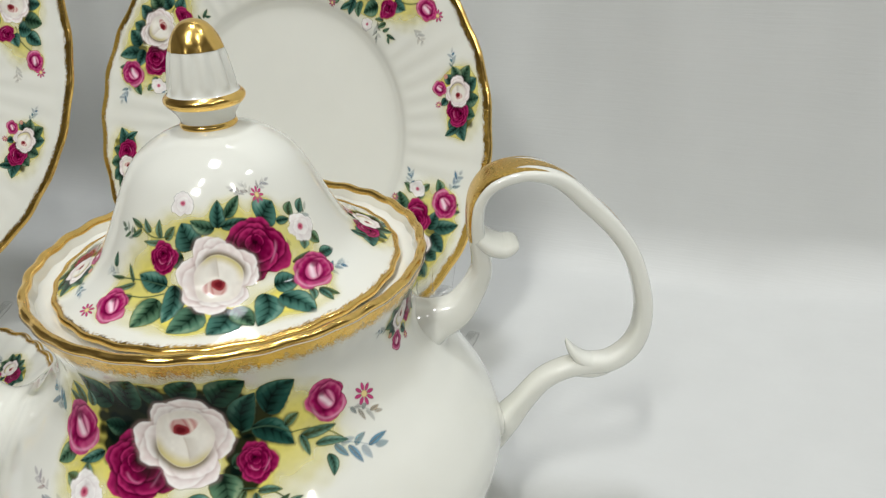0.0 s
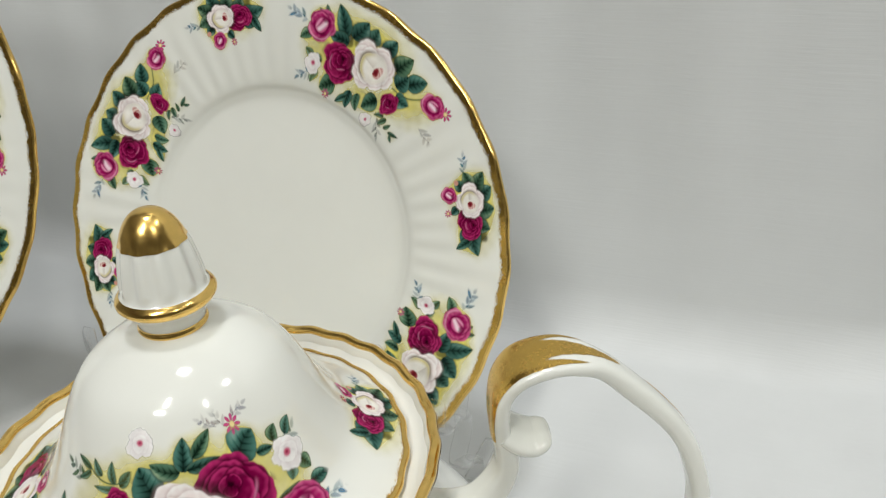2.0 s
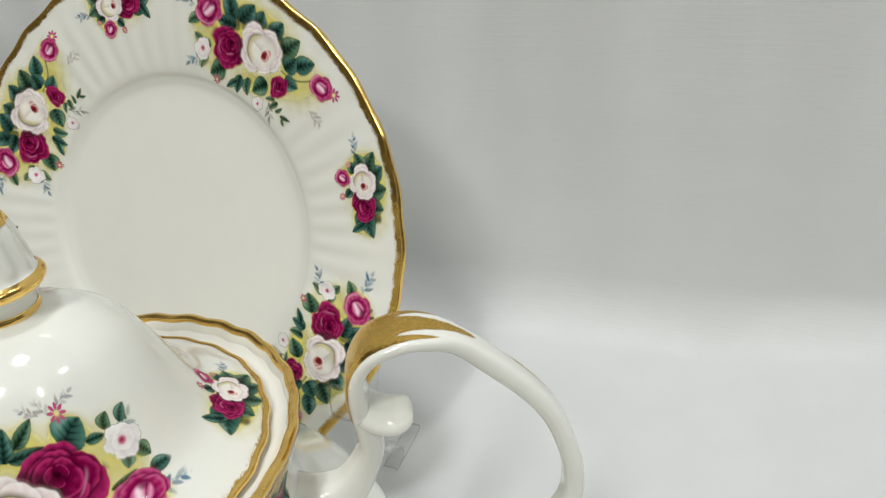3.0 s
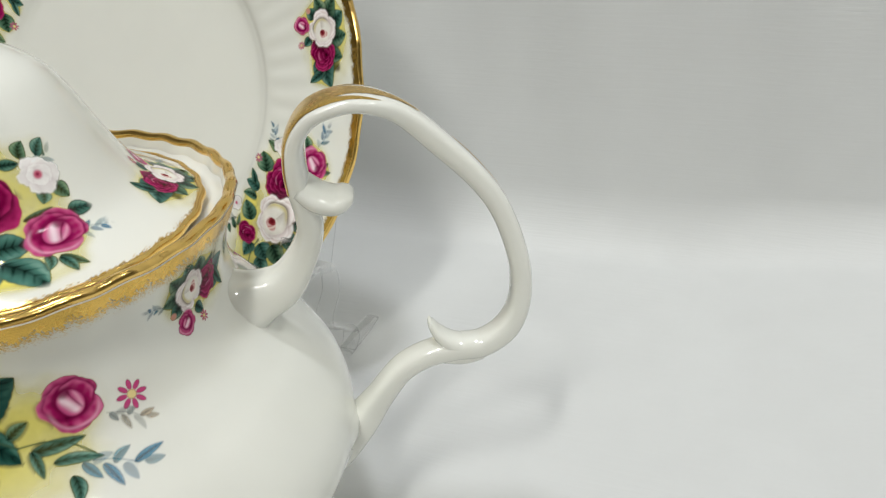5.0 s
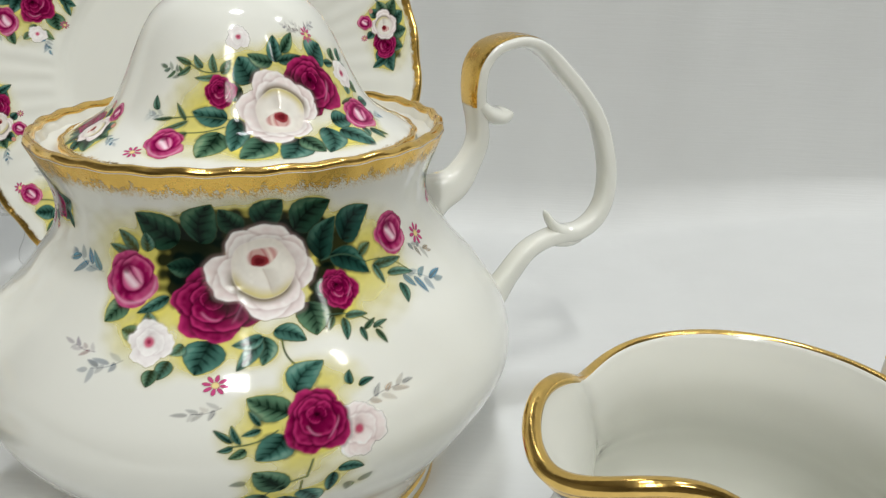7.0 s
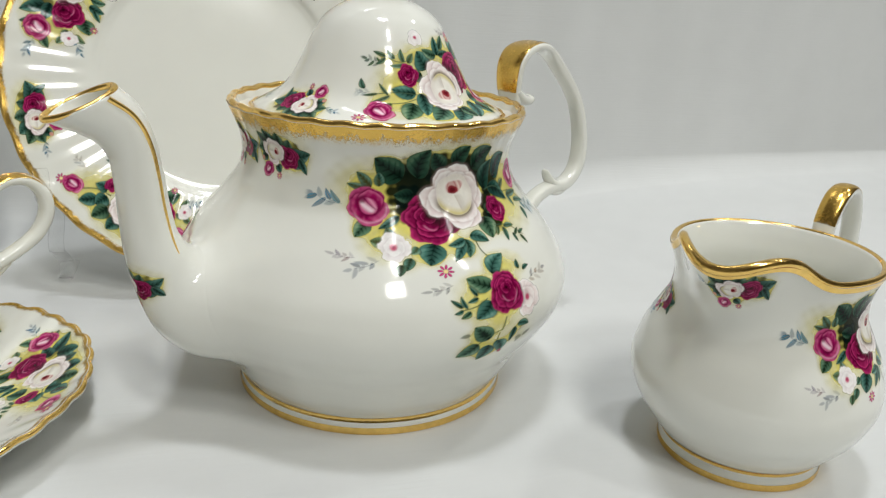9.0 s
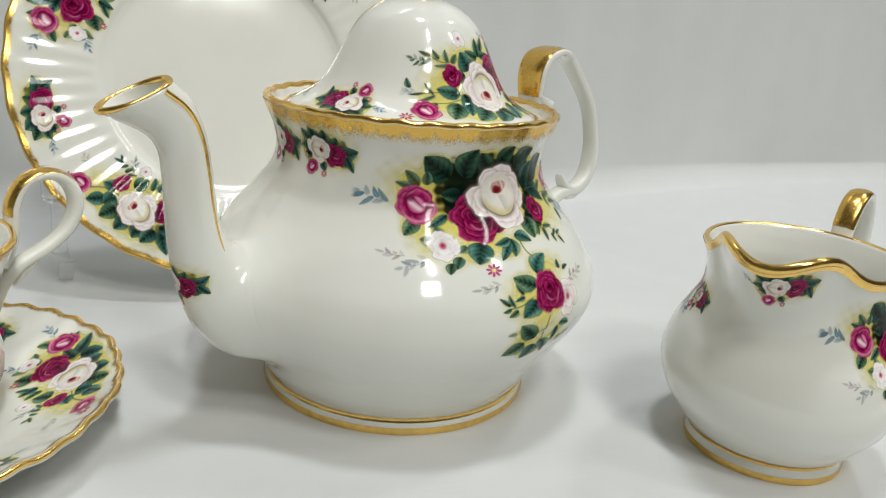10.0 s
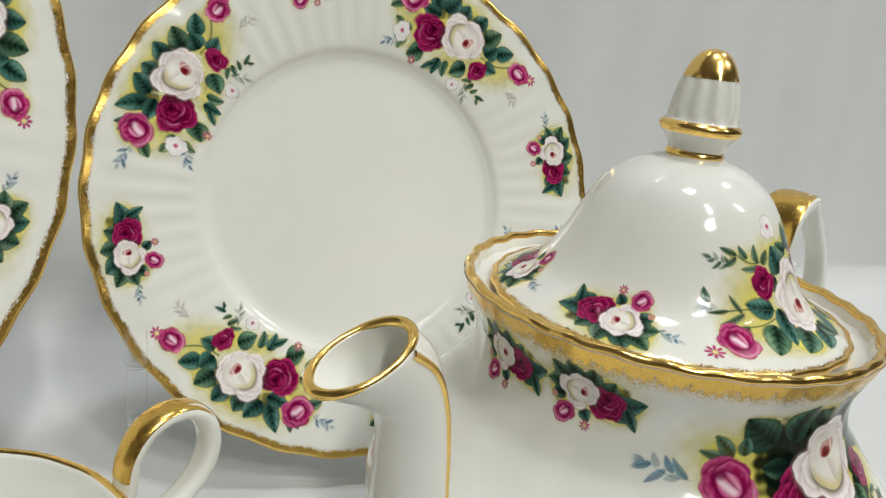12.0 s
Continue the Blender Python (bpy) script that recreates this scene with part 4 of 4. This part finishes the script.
    def weld(me, turn, host, level=0.0, soft=18.0):
        """Draw a mesh near the spout's root onto the smooth union of body and spout; where the other one leads, it dips under it."""
        co = np.empty(len(me.vertices) * 3)
        me.vertices.foreach_get("co", co)
        a = radians(turn)
        spun = np.array(((math.cos(a), math.sin(a), 0), (-math.sin(a), math.cos(a), 0), (0, 0, 1)))
        p = co.reshape(-1, 3) @ spun * 1000
        near = np.flatnonzero((p[:, 0] < -25) & (np.abs(p[:, 1]) < 55) & (p[:, 2] > 9) & (p[:, 2] < 112))
        q = p[near]
        b0, s0 = to_body(q), to_spout(q)
        own, other = (b0, s0) if host else (s0, b0)
        keep = (np.abs(b0 - s0) < soft) & (own > -4)
        near, q, own, other = near[keep], q[keep], own[keep], other[keep]
        weight = (smooth(-8, -4, other) * smooth(soft, 0.6 * soft, np.abs(own - other)))[:, None]

        def union(x):
            b, s = to_body(x), to_spout(x)
            w = 7 + (soft - 7) * smooth(28, 58, x[:, 2])
            return np.minimum(b, s) - np.clip(w - np.abs(b - s), 0, None) ** 2 / (4 * w)

        start = q.copy()
        for _ in range(6):
            b, s = to_body(q), to_spout(q)
            lead = (b - s) if host else (s - b)
            f = union(q) - level + 0.04 * np.clip(lead, -1.0, 4.0) + 1.0 * smooth(1.5, 9.0, lead)
            g = np.stack([union(q + d) - union(q - d) for d in np.eye(3) * 0.4], 1) / 0.8
            q = q - np.clip(f, -3, 3)[:, None] * g / np.maximum((g * g).sum(1, keepdims=True), 0.3)
        p[near] = start + (q - start) * weight
        me.vertices.foreach_set("co", (p / 1000 @ spun.T).ravel())
        me.update()

    sp = part("spout", spout.skin("spout", 120, 1.6), CHINA, pot)
    sp.matrix_local = spin(183)
    weld(body.data, 0, True)
    weld(sp.data, 183, False)
    ring = spout.point(np.full(90, 109.0), np.linspace(0, 2 * np.pi, 90, endpoint=False), -0.8)
    part("gilt_lip", tube("gilt_lip", ring, 0.0007 + 0.0005 * np.cos(np.linspace(0, 2 * np.pi, 90, endpoint=False)) ** 2, True), GILT, sp, "gilded spout lip")
    spray = posy(25).lay_on_bar("posy", spout, 38.5, -0.05, 12.0, 0.62, sp, "small printed rose posy", (-1, 1), -5.0)
    weld(spray.data, 183, False, 0.15)
    for side in (1, -1):
        k = np.linspace(108, 36, 90)
        line = spout.point(k, side * np.radians(np.linspace(120, 124, 90)), -0.15)
        part("gilt_line", tube("gilt_line", line, np.linspace(0.0010, 0.0004, 90)), GILT, sp)

    handle = Loft([(55, 89.2, 7.4, 6.9), (67, 93.4, 5.6, 5.2), (73, 100.5, 4.1, 4.3), (76.3, 108, 3.4, 4.8), (76.2, 114.5, 3.0, 5.6), (75.0, 121, 2.7, 6.8), (74.8, 127.5, 2.6, 7.6), (76.0, 133.6, 2.5, 8.0),
                   (80.2, 138.6, 2.4, 8.3), (88, 140.9, 2.2, 8.0), (94.6, 140.0, 2.3, 6.9), (101.3, 136.6, 2.6, 4.6), (109, 129.5, 2.9, 4.1), (117.6, 120.5, 2.8, 4), (123.6, 111.8, 2.8, 4.1), (127.4, 101.5, 2.8, 4.3),
                   (129.3, 91.5, 2.8, 4.4), (128.6, 82.2, 2.8, 4.4), (125.2, 75.3, 3.1, 4.2), (118.8, 71.0, 3.2, 4.1), (111.4, 70.4, 3.2, 4), (103.9, 69.0, 3.1, 4), (96.5, 65.0, 3.2, 4.2), (90.4, 57.0, 3.6, 4.6),
                   (84.8, 47.5, 3.8, 5), (78.4, 38.0, 3.4, 4.6), (71.5, 30, 2.5, 4)], 200, 3.0, sway=0.03)
    handle.grow = root_fillet(6.0, 3)
    hd = part("handle", handle.skin("handle", 36), CHINA, pot)
    hd.matrix_local = spin(3)
    curl = Loft([(75.0, 121, 2.8, 7.2), (79.0, 117.6, 3.1, 7.4), (83, 116.2, 3.0, 7.0), (86, 116.9, 2.4, 6.2), (87.6, 117.6, 1.2, 4.6), (88, 117.8, 0.3, 2.5)], 30, sway=0.03)
    part("thumb_curl", curl.skin("thumb_curl", 24), CHINA, hd)
    spur = Loft([(115, 70.6, 2.6, 4.0), (110, 72.4, 2.4, 3.9), (106.8, 75.4, 1.7, 3.5), (105.0, 78.4, 1.0, 2.7), (104.5, 79.8, 0.3, 1.6)], 30, sway=0.03)
    part("spur", spur.skin("spur", 24), CHINA, hd)
    knuckle = Loft([(108, 68.4, 2.2, 3.4), (113.5, 67.6, 2.2, 3.3), (118.5, 67.8, 1.4, 2.3), (121, 68.8, 0.3, 0.5)], 24, sway=0.03)
    part("knuckle", knuckle.skin("knuckle", 24), CHINA, hd)
    apex = int(np.argmax(handle.c[:, 1]))
    at = lambda u: apex + int(np.argmax(handle.c[apex:, 0] > u))
    part("gilding", handle.patch("gilding", apex - 25, at(103), 1.08, 3, blunt=True), LEAF_GOLD, hd, "gold tongue on the handle's top")
    part("gilding", handle.patch("gilding", at(111), at(122.5), 0.30, 1, centre=0.6), LEAF_GOLD, hd)
    return pot


def teapot_lid(pot):
    base = 116.0

    def edge(az, s, f):
        return 0.28 * smooth(6, 0, s) * np.cos(26 * az)

    dome = Turned([(r, z - base) for r, z in ((49.6, 116.2), (50.3, 116.8), (49.8, 117.5), (47.5, 118.9), (42, 121.9), (38, 124.8), (35, 128.6), (32, 134), (29, 140.4), (26, 146.4), (22.8, 151.2), (19, 154.6), (14.5, 157.3), (9, 159.3), (6.5, 160))], edge)
    top = part("lid", dome.shell("lid", 2.4, inside_from=0), CHINA, pot, "domed lid with printed roses")
    top.location = (0, 0, base / 1000)
    rim = np.linspace(0, 2 * np.pi, 480, endpoint=False)
    part("gilt_lip", tube("gilt_lip", dome.point(rim, np.full(480, 0.9)), 0.0010, True), GILT, top, "gilded wavy edge")
    part("gilt_edge", dome.ring("gilt_edge", 0, 3.0, 0.15, 600, 12, 0.6, 5), LEAF_GOLD, top, "gold edge")

    def ribs(az, s, f):
        z = np.interp(s, f.s, f.z)
        return 0.38 * smooth(53, 56, z) * smooth(67, 63, z) * np.cos(11 * az)

    knob = Turned([(r, z - base) for r, z in ((7.0, 159.0), (7.9, 160.2), (7.5, 161.2), (8.3, 163.4), (10.2, 166.0), (11.1, 167.3), (10.9, 168.4), (9.6, 169.6), (9.1, 172), (8.6, 175), (7.9, 178.5), (7.1, 181.5), (6.3, 183.8), (4.8, 186.3), (2.8, 188.0), (0.1, 188.7))], ribs)
    part("finial", knob.shell("finial", 1, rows=120, cols=160, close_top=True), CHINA, top)
    h = lambda z: knob.at_height(z - base)
    part("gilt_collar", knob.ring("gilt_collar", h(159.6), h(161.4), 0.12, 160), GILT, top)
    part("gilt_ring", knob.ring("gilt_ring", h(166.2), h(169.2), 0.12, 160), GILT, top)
    part("gilt_cap", knob.ring("gilt_cap", h(180.9), knob.s[-1], 0.12, 160, 24), GILT, top, "solid gold cap")
    lid_spray(31).lay_on("rose_spray", dome, -78, dome.at_height(126.7 - base), 35, top, "printed spray of roses round the dome")
    for k, az in enumerate((-165.5, 16, 138)):
        posy(40 + k, 0.25).lay_on("posy", dome, az, dome.at_height(121.6 - base), 42, top, "small printed rose posy", turn=(1, -1), scale=0.9, shift=-5.0)
    return top


# ---- plates, cup and saucer ----
def plate_form(R, depth, well, n_flute):
    def flutes(az, s, f):
        return 0.30 * smooth(R - 10, R, s) * (np.cos(n_flute / 2 * az) + 0.4 * np.cos(n_flute / 4 * az + 1))

    def relief(az, s, f):
        return 0.16 * smooth(well * 0.98, well * 1.12, s) * smooth(R + 4, R - 12, s) * np.cos(n_flute * az) + 0.25 * smooth(R - 6, R, s) * np.cos(n_flute / 2 * az + 0.7)

    f = Turned([(0.05, -depth), (well * 0.5, -depth), (well * 0.86, -depth * 0.99), (well * 0.96, -depth * 0.86), (well * 1.03, -depth * 0.62), (well + (R - well) * 0.35, -depth * 0.36), (well + (R - well) * 0.68, -depth * 0.14), (R, 0)], flutes, relief)
    f.sign = -1
    return f


def fine_plate(name, m, R, depth, well, n_flute, sprays, posies, label, group, seed):
    dish = thing(name, m, label, "plate", group)
    f = plate_form(R, depth, well, n_flute)
    body = part("dish", f.shell("dish", 3.0, 140, 360), CHINA, dish)
    foot = Turned([(well * 0.90, -depth - 5.5), (well * 0.92, -depth - 2.5)])
    foot.sign = 1
    part("foot_ring", foot.shell("foot_ring", 3, 8, 160), CHINA, dish)
    part("gilt_lip", tube("gilt_lip", lip_path(f, 2.4, 600), 0.0013, True), GILT, body, "gilded wavy edge")
    part("gilt_band", f.ring("gilt_band", f.s[-1], f.s[-1] - 2.9, 0.16, 2000, 14, 0.66, seed), LEAF_GOLD, body, "stippled gold border")
    mid = f.s[-1] - (R - 86.0 * R / 103.7)
    for k, az in enumerate(sprays):
        rim_spray(seed + k).lay_on("rose_spray", f, az, mid, 86.0 * R / 103.7, body, "printed spray of white and magenta roses")
    for k, az in enumerate(posies):
        posy(seed + 30 + k).lay_on("posy", f, az, mid, 86.0 * R / 103.7, body, "small printed rose posy")
    return dish


def facing(centre, normal):
    n = Vector(normal).normalized()
    u = Vector((0, 0, 1)).cross(n).normalized()
    v = n.cross(u)
    m = Matrix((u, v, n)).transposed().to_4x4()
    return Matrix.Translation(centre) @ m


PLATE_M = facing((-0.0128, 0.1346, 0.11345), (-0.356, -0.8815, 0.325))
DINNER_M = facing((-0.2468, 0.1642, 0.1545), (0.0214, -0.957, 0.290))


def saucer():
    s_thing = thing("saucer", pose(-0.1855, 0.0466, 0), "white china saucer with rose sprays and wavy gilded edge", "saucer")

    def wavy(az, s, f):
        return 0.35 * smooth(60, 77, s) * np.cos(12 * az) + 0.45 * smooth(68, 77, s) * np.cos(36 * az + 1)

    def relief(az, s, f):
        return 0.45 * smooth(60, 80, s) * np.cos(36 * az)

    f = Turned([(0.05, 4.0), (21, 4.0), (24, 5.0), (27, 4.8), (36, 6.4), (48, 9.8), (60, 14.4), (69, 18.4), (76.2, 22)], wavy, relief)
    f.sign = -1
    body = part("dish", f.shell("dish", 2.6, 120, 300), CHINA, s_thing)
    foot = Turned([(26, 0.0), (27.5, 3.4)])
    part("foot_ring", foot.shell("foot_ring", 2.5, 8, 120), CHINA, s_thing)
    part("gilt_lip", tube("gilt_lip", lip_path(f, 2.2), 0.0010, True), GILT, body, "gilded wavy edge")
    part("gilt_band", f.ring("gilt_band", f.s[-1], f.s[-1] - 2.4, 0.16, 800, 12, 0.8, 9), LEAF_GOLD, body)
    for k, az in enumerate((-11, 109, 229)):
        rim_spray(60 + k, 0.3).lay_on("rose_spray", f, az, f.s[-1] - 14.8, 61, body, "printed spray of roses", scale=0.96)
    for k, az in enumerate((47, 167, 287)):
        posy(70 + k).lay_on("posy", f, az, f.s[-1] - 20, 60, body, "small printed rose posy", scale=0.8)
    return s_thing


def teacup():
    cup = thing("teacup", pose(-0.1848, 0.0415, 0.0056), "white china teacup with gilded rim standing on its saucer", "cup")

    def wavy(az, s, f):
        z = np.interp(s, f.s, f.z)
        return 0.10 * smooth(40, 66, z) * np.cos(18 * az)

    f = Turned([(19.6, 0), (20.4, 0.4), (20.2, 4.6), (22, 5.6), (27, 7.8), (32.5, 12), (36.8, 18.5), (38, 25), (37, 32), (35.8, 39), (36.4, 46), (39, 54), (42, 61), (44.6, 66.8)], wavy)
    body = part("body", f.shell("body", 2.2, 120, 240, inside_from=9), CHINA, cup)
    part("gilt_lip", tube("gilt_lip", lip_path(f, 2.2), 0.0011, True), GILT, body, "gilded rim")
    inner = f.ring("gilt_band", f.s[-1], f.s[-1] - 2.6, 0.15, 600, 12, 0.8, 12)
    part("gilt_band", inner, LEAF_GOLD, body)
    part("gilt_foot_line", f.ring("gilt_foot_line", f.at_height(0.5), f.at_height(2)), GILT, body)
    body_spray(80, False, 0.4).lay_on("rose_spray", f, -62, f.at_height(47), 38, body, "printed spray of roses", scale=0.55)
    body_spray(81, False, 0.4).lay_on("rose_spray", f, 118, f.at_height(47), 38, body, "printed spray of roses", scale=0.55)
    handle = Loft([(41.5, 52, 2.6, 3.2), (44.6, 58, 2.4, 3.2), (46.2, 66, 2.5, 3.4), (47.2, 74, 2.4, 3.7), (51.0, 80.5, 2.2, 3.9), (57, 83.2, 2.1, 4), (63.5, 82, 2.3, 3.8), (68, 76.5, 2.6, 3.6), (68.6, 69, 2.7, 3.6), (64.5, 61.5, 2.6, 3.5), (56.5, 55.8, 2.5, 3.4), (48, 51.5, 2.6, 3.4), (41.5, 46, 2.8, 3.4), (38, 38, 2.4, 3.2), (35.5, 31, 1.6, 2.6)], 120)
    hd = part("handle", handle.skin("handle", 28), CHINA, cup)
    hd.matrix_local = spin(8)
    spur = Loft([(53, 52.5, 1.8, 2.6), (49, 48.8, 1.6, 2.2), (46, 45, 0.9, 1.4), (45, 43.6, 0.2, 0.3)], 20)
    part("spur", spur.skin("spur", 18), CHINA, hd)
    part("gilding", handle.patch("gilding", 20, 60, 1.3, 3, blunt=True), LEAF_GOLD, hd, "gold tongue on the handle's top")
    return cup


# ---- milk jug ----
def milk_jug():
    jug = thing("milk_jug", pose(0.0867, -0.1310, 0), "white china milk jug with gilded lip and rose sprays", "jug")
    lip = 3.314

    def near(az, width, offset=0.0):
        d = np.angle(np.exp(1j * (az - lip - offset)))
        return np.exp(-(d / width) ** 2)

    def pour(az, s, f):
        z = np.interp(s, f.s, f.z)
        k = smooth(50, 82, z) ** 1.5
        return k * (18.4 * near(az, 0.533) - 2.0 * (near(az, 0.20, 0.54) + near(az, 0.20, -0.54)))

    def rise(az, s, f):
        k = smooth(58, 82, np.interp(s, f.s, f.z))
        return 9.3 * k * (near(az, 0.309, 0.356) + near(az, 0.309, -0.356))

    f = Turned([(29, 0), (30.2, 0.4), (29.8, 6.2), (30.2, 7.4), (32.4, 9.5), (36.4, 14.4), (41.2, 21.5), (44.3, 29.5), (44.9, 35), (44.2, 40), (41.8, 47.5), (37.9, 55), (34.3, 62.5), (33.4, 69.5), (34.5, 76), (36.4, 81.3)], pour, rise)
    body = part("body", f.shell("body", 2.6, 150, 300, inside_from=12), CHINA, jug)
    part("gilt_lip", tube("gilt_lip", lip_path(f, 2.6), 0.0012 + 0.0006 * near(np.linspace(0, 2 * np.pi, 480, endpoint=False), 0.6), True), GILT, body, "broad gilded lip")
    part("gilt_band", f.ring("gilt_band", f.s[-1], f.s[-1] - 2.2, 0.18, 480, 5), GILT, body)
    part("gilt_foot_line", f.ring("gilt_foot_line", f.at_height(0.2), f.at_height(2.7)), GILT, body)
    part("gilt_foot_line", f.ring("gilt_foot_line", f.at_height(6.0), f.at_height(8.0)), GILT, body)
    body_spray(90, False).lay_on("rose_spray", f, -78, f.at_height(61), 40, body, "printed spray of white and magenta roses", scale=0.8)
    body_spray(91, False).lay_on("rose_spray", f, 78, f.at_height(61), 40, body, "printed spray of white and magenta roses", scale=0.8)
    posy(92).lay_on("posy", f, -163, f.at_height(75.5), 40, body, "small printed rose posy", turn=(-1, 1), scale=0.55, shift=-5.0)
    posy(93).lay_on("posy", f, 137, f.at_height(60), 40, body, "small printed rose posy", turn=(-1, 1), scale=0.6, shift=-5.0)
    handle = Loft([(37.4, 68, 3.0, 3.6), (38.6, 78, 2.9, 4), (41, 88, 2.8, 4.4), (47, 95.5, 2.4, 4.6), (55, 97, 2.3, 4.4), (62, 92, 2.6, 4), (67, 81, 2.8, 3.8), (68, 68, 2.8, 3.8), (64, 56, 2.7, 3.6), (56, 48, 2.7, 3.6), (48, 43, 2.9, 3.6), (41, 37, 3, 3.6)], 110)
    hd = part("handle", handle.skin("handle", 28), CHINA, jug)
    hd.matrix_local = spin(4)
    part("gilding", handle.patch("gilding", 16, 52, 1.35, 3, blunt=True), LEAF_GOLD, hd, "gold tongue on the handle's top")
    return jug


# ---- clear plate stands ----
def clear_plastic():
    m = bpy.data.materials.new("clear_acrylic")
    m.use_nodes = True
    b = m.node_tree.nodes["Principled BSDF"]
    b.inputs["Base Color"].default_value = (0.97, 0.98, 0.97, 1)
    b.inputs["Roughness"].default_value = 0.22
    b.inputs["IOR"].default_value = 1.20
    b.inputs["Transmission Weight"].default_value = 1.0
    b.inputs["Alpha"].default_value = 0.26
    return m


ACRYLIC = clear_plastic()


def plate_stand(m, R, spread, group):
    """Two clear bent strips with a tongue before the plate's edge and an S-shaped foot, and a bar that joins them."""
    stand = thing("plate_stand", m, "clear acrylic plate stand with two hooked strips", "plate stand", group)
    inv = m.inverted()
    ahead = m.to_3x3() @ Vector((0, 0, 1))
    turn = math.degrees(math.atan2(ahead.y, ahead.x))
    for side in (-1, 1):
        hook = m @ Vector((side * R * math.sin(spread), -R * math.cos(spread), 0))
        h = hook.z * 1000
        strip = Loft([(8.0, h + 11, 0.5, 3.0), (8.8, h + 9, 1.1, 3.6), (9.6, h + 4, 1.3, 3.8), (9, h - 3, 1.4, 3.8), (3, h - 7, 1.6, 3.8), (-6, h - 8, 1.6, 3.8), (-15, h - 13, 1.6, 3.8), (-16, h * 0.60, 1.6, 3.8),
                      (-9, h * 0.48, 1.4, 3.8), (-9, h * 0.38, 1.3, 3.8), (-18, h * 0.28, 1.3, 3.8), (-27, h * 0.18, 1.3, 3.8), (-28, h * 0.08, 1.2, 3.8), (-24, 1.4, 1.0, 3.6)], 120, 3.0)
        place = inv @ (Matrix.Translation((hook.x, hook.y, 0)) @ spin(turn))
        part("arm", strip.skin("arm", 20), ACRYLIC, stand).matrix_local = place
        rest = Loft([(-11, h - 13, 1.2, 3.5), (-20, h + 4, 1.2, 3.5), (-27, h + 20, 1.2, 3.5), (-30, h + 28, 1.0, 3)], 40, 3.0)
        part("back_rest", rest.skin("back_rest", 20), ACRYLIC, stand).matrix_local = place
        base = Loft([(-20, 1.6, 1.4, 3.5), (-30, 1.6, 1.4, 3.5), (-42, 1.6, 1.4, 3.5), (-50, 1.6, 1.2, 3)], 20, 3.0)
        part("base", base.skin("base", 20), ACRYLIC, stand).matrix_local = place
    return stand


teapot_lid(teapot())
milk_jug()
saucer()
teacup()
fine_plate("dessert_plate", PLATE_M, 103.7, 9.0, 63.0, 60, (-123.7, 147.9, 58.2, -32.4), (-166.2, 103.8, 13.8, -76.2), "white fluted china plate with rose sprays, propped upright", "display plates", 100)
fine_plate("dinner_plate", DINNER_M, 132.7, 11.0, 86.0, 72, (9.6, 99.6, 189.6, 279.6), (-26, 64, 154, 244), "large white fluted china plate with gilded edge, propped upright", "display plates", 200)
plate_stand(PLATE_M, 0.1020, radians(56), "plate stands")
plate_stand(DINNER_M, 0.1305, radians(24), "plate stands")
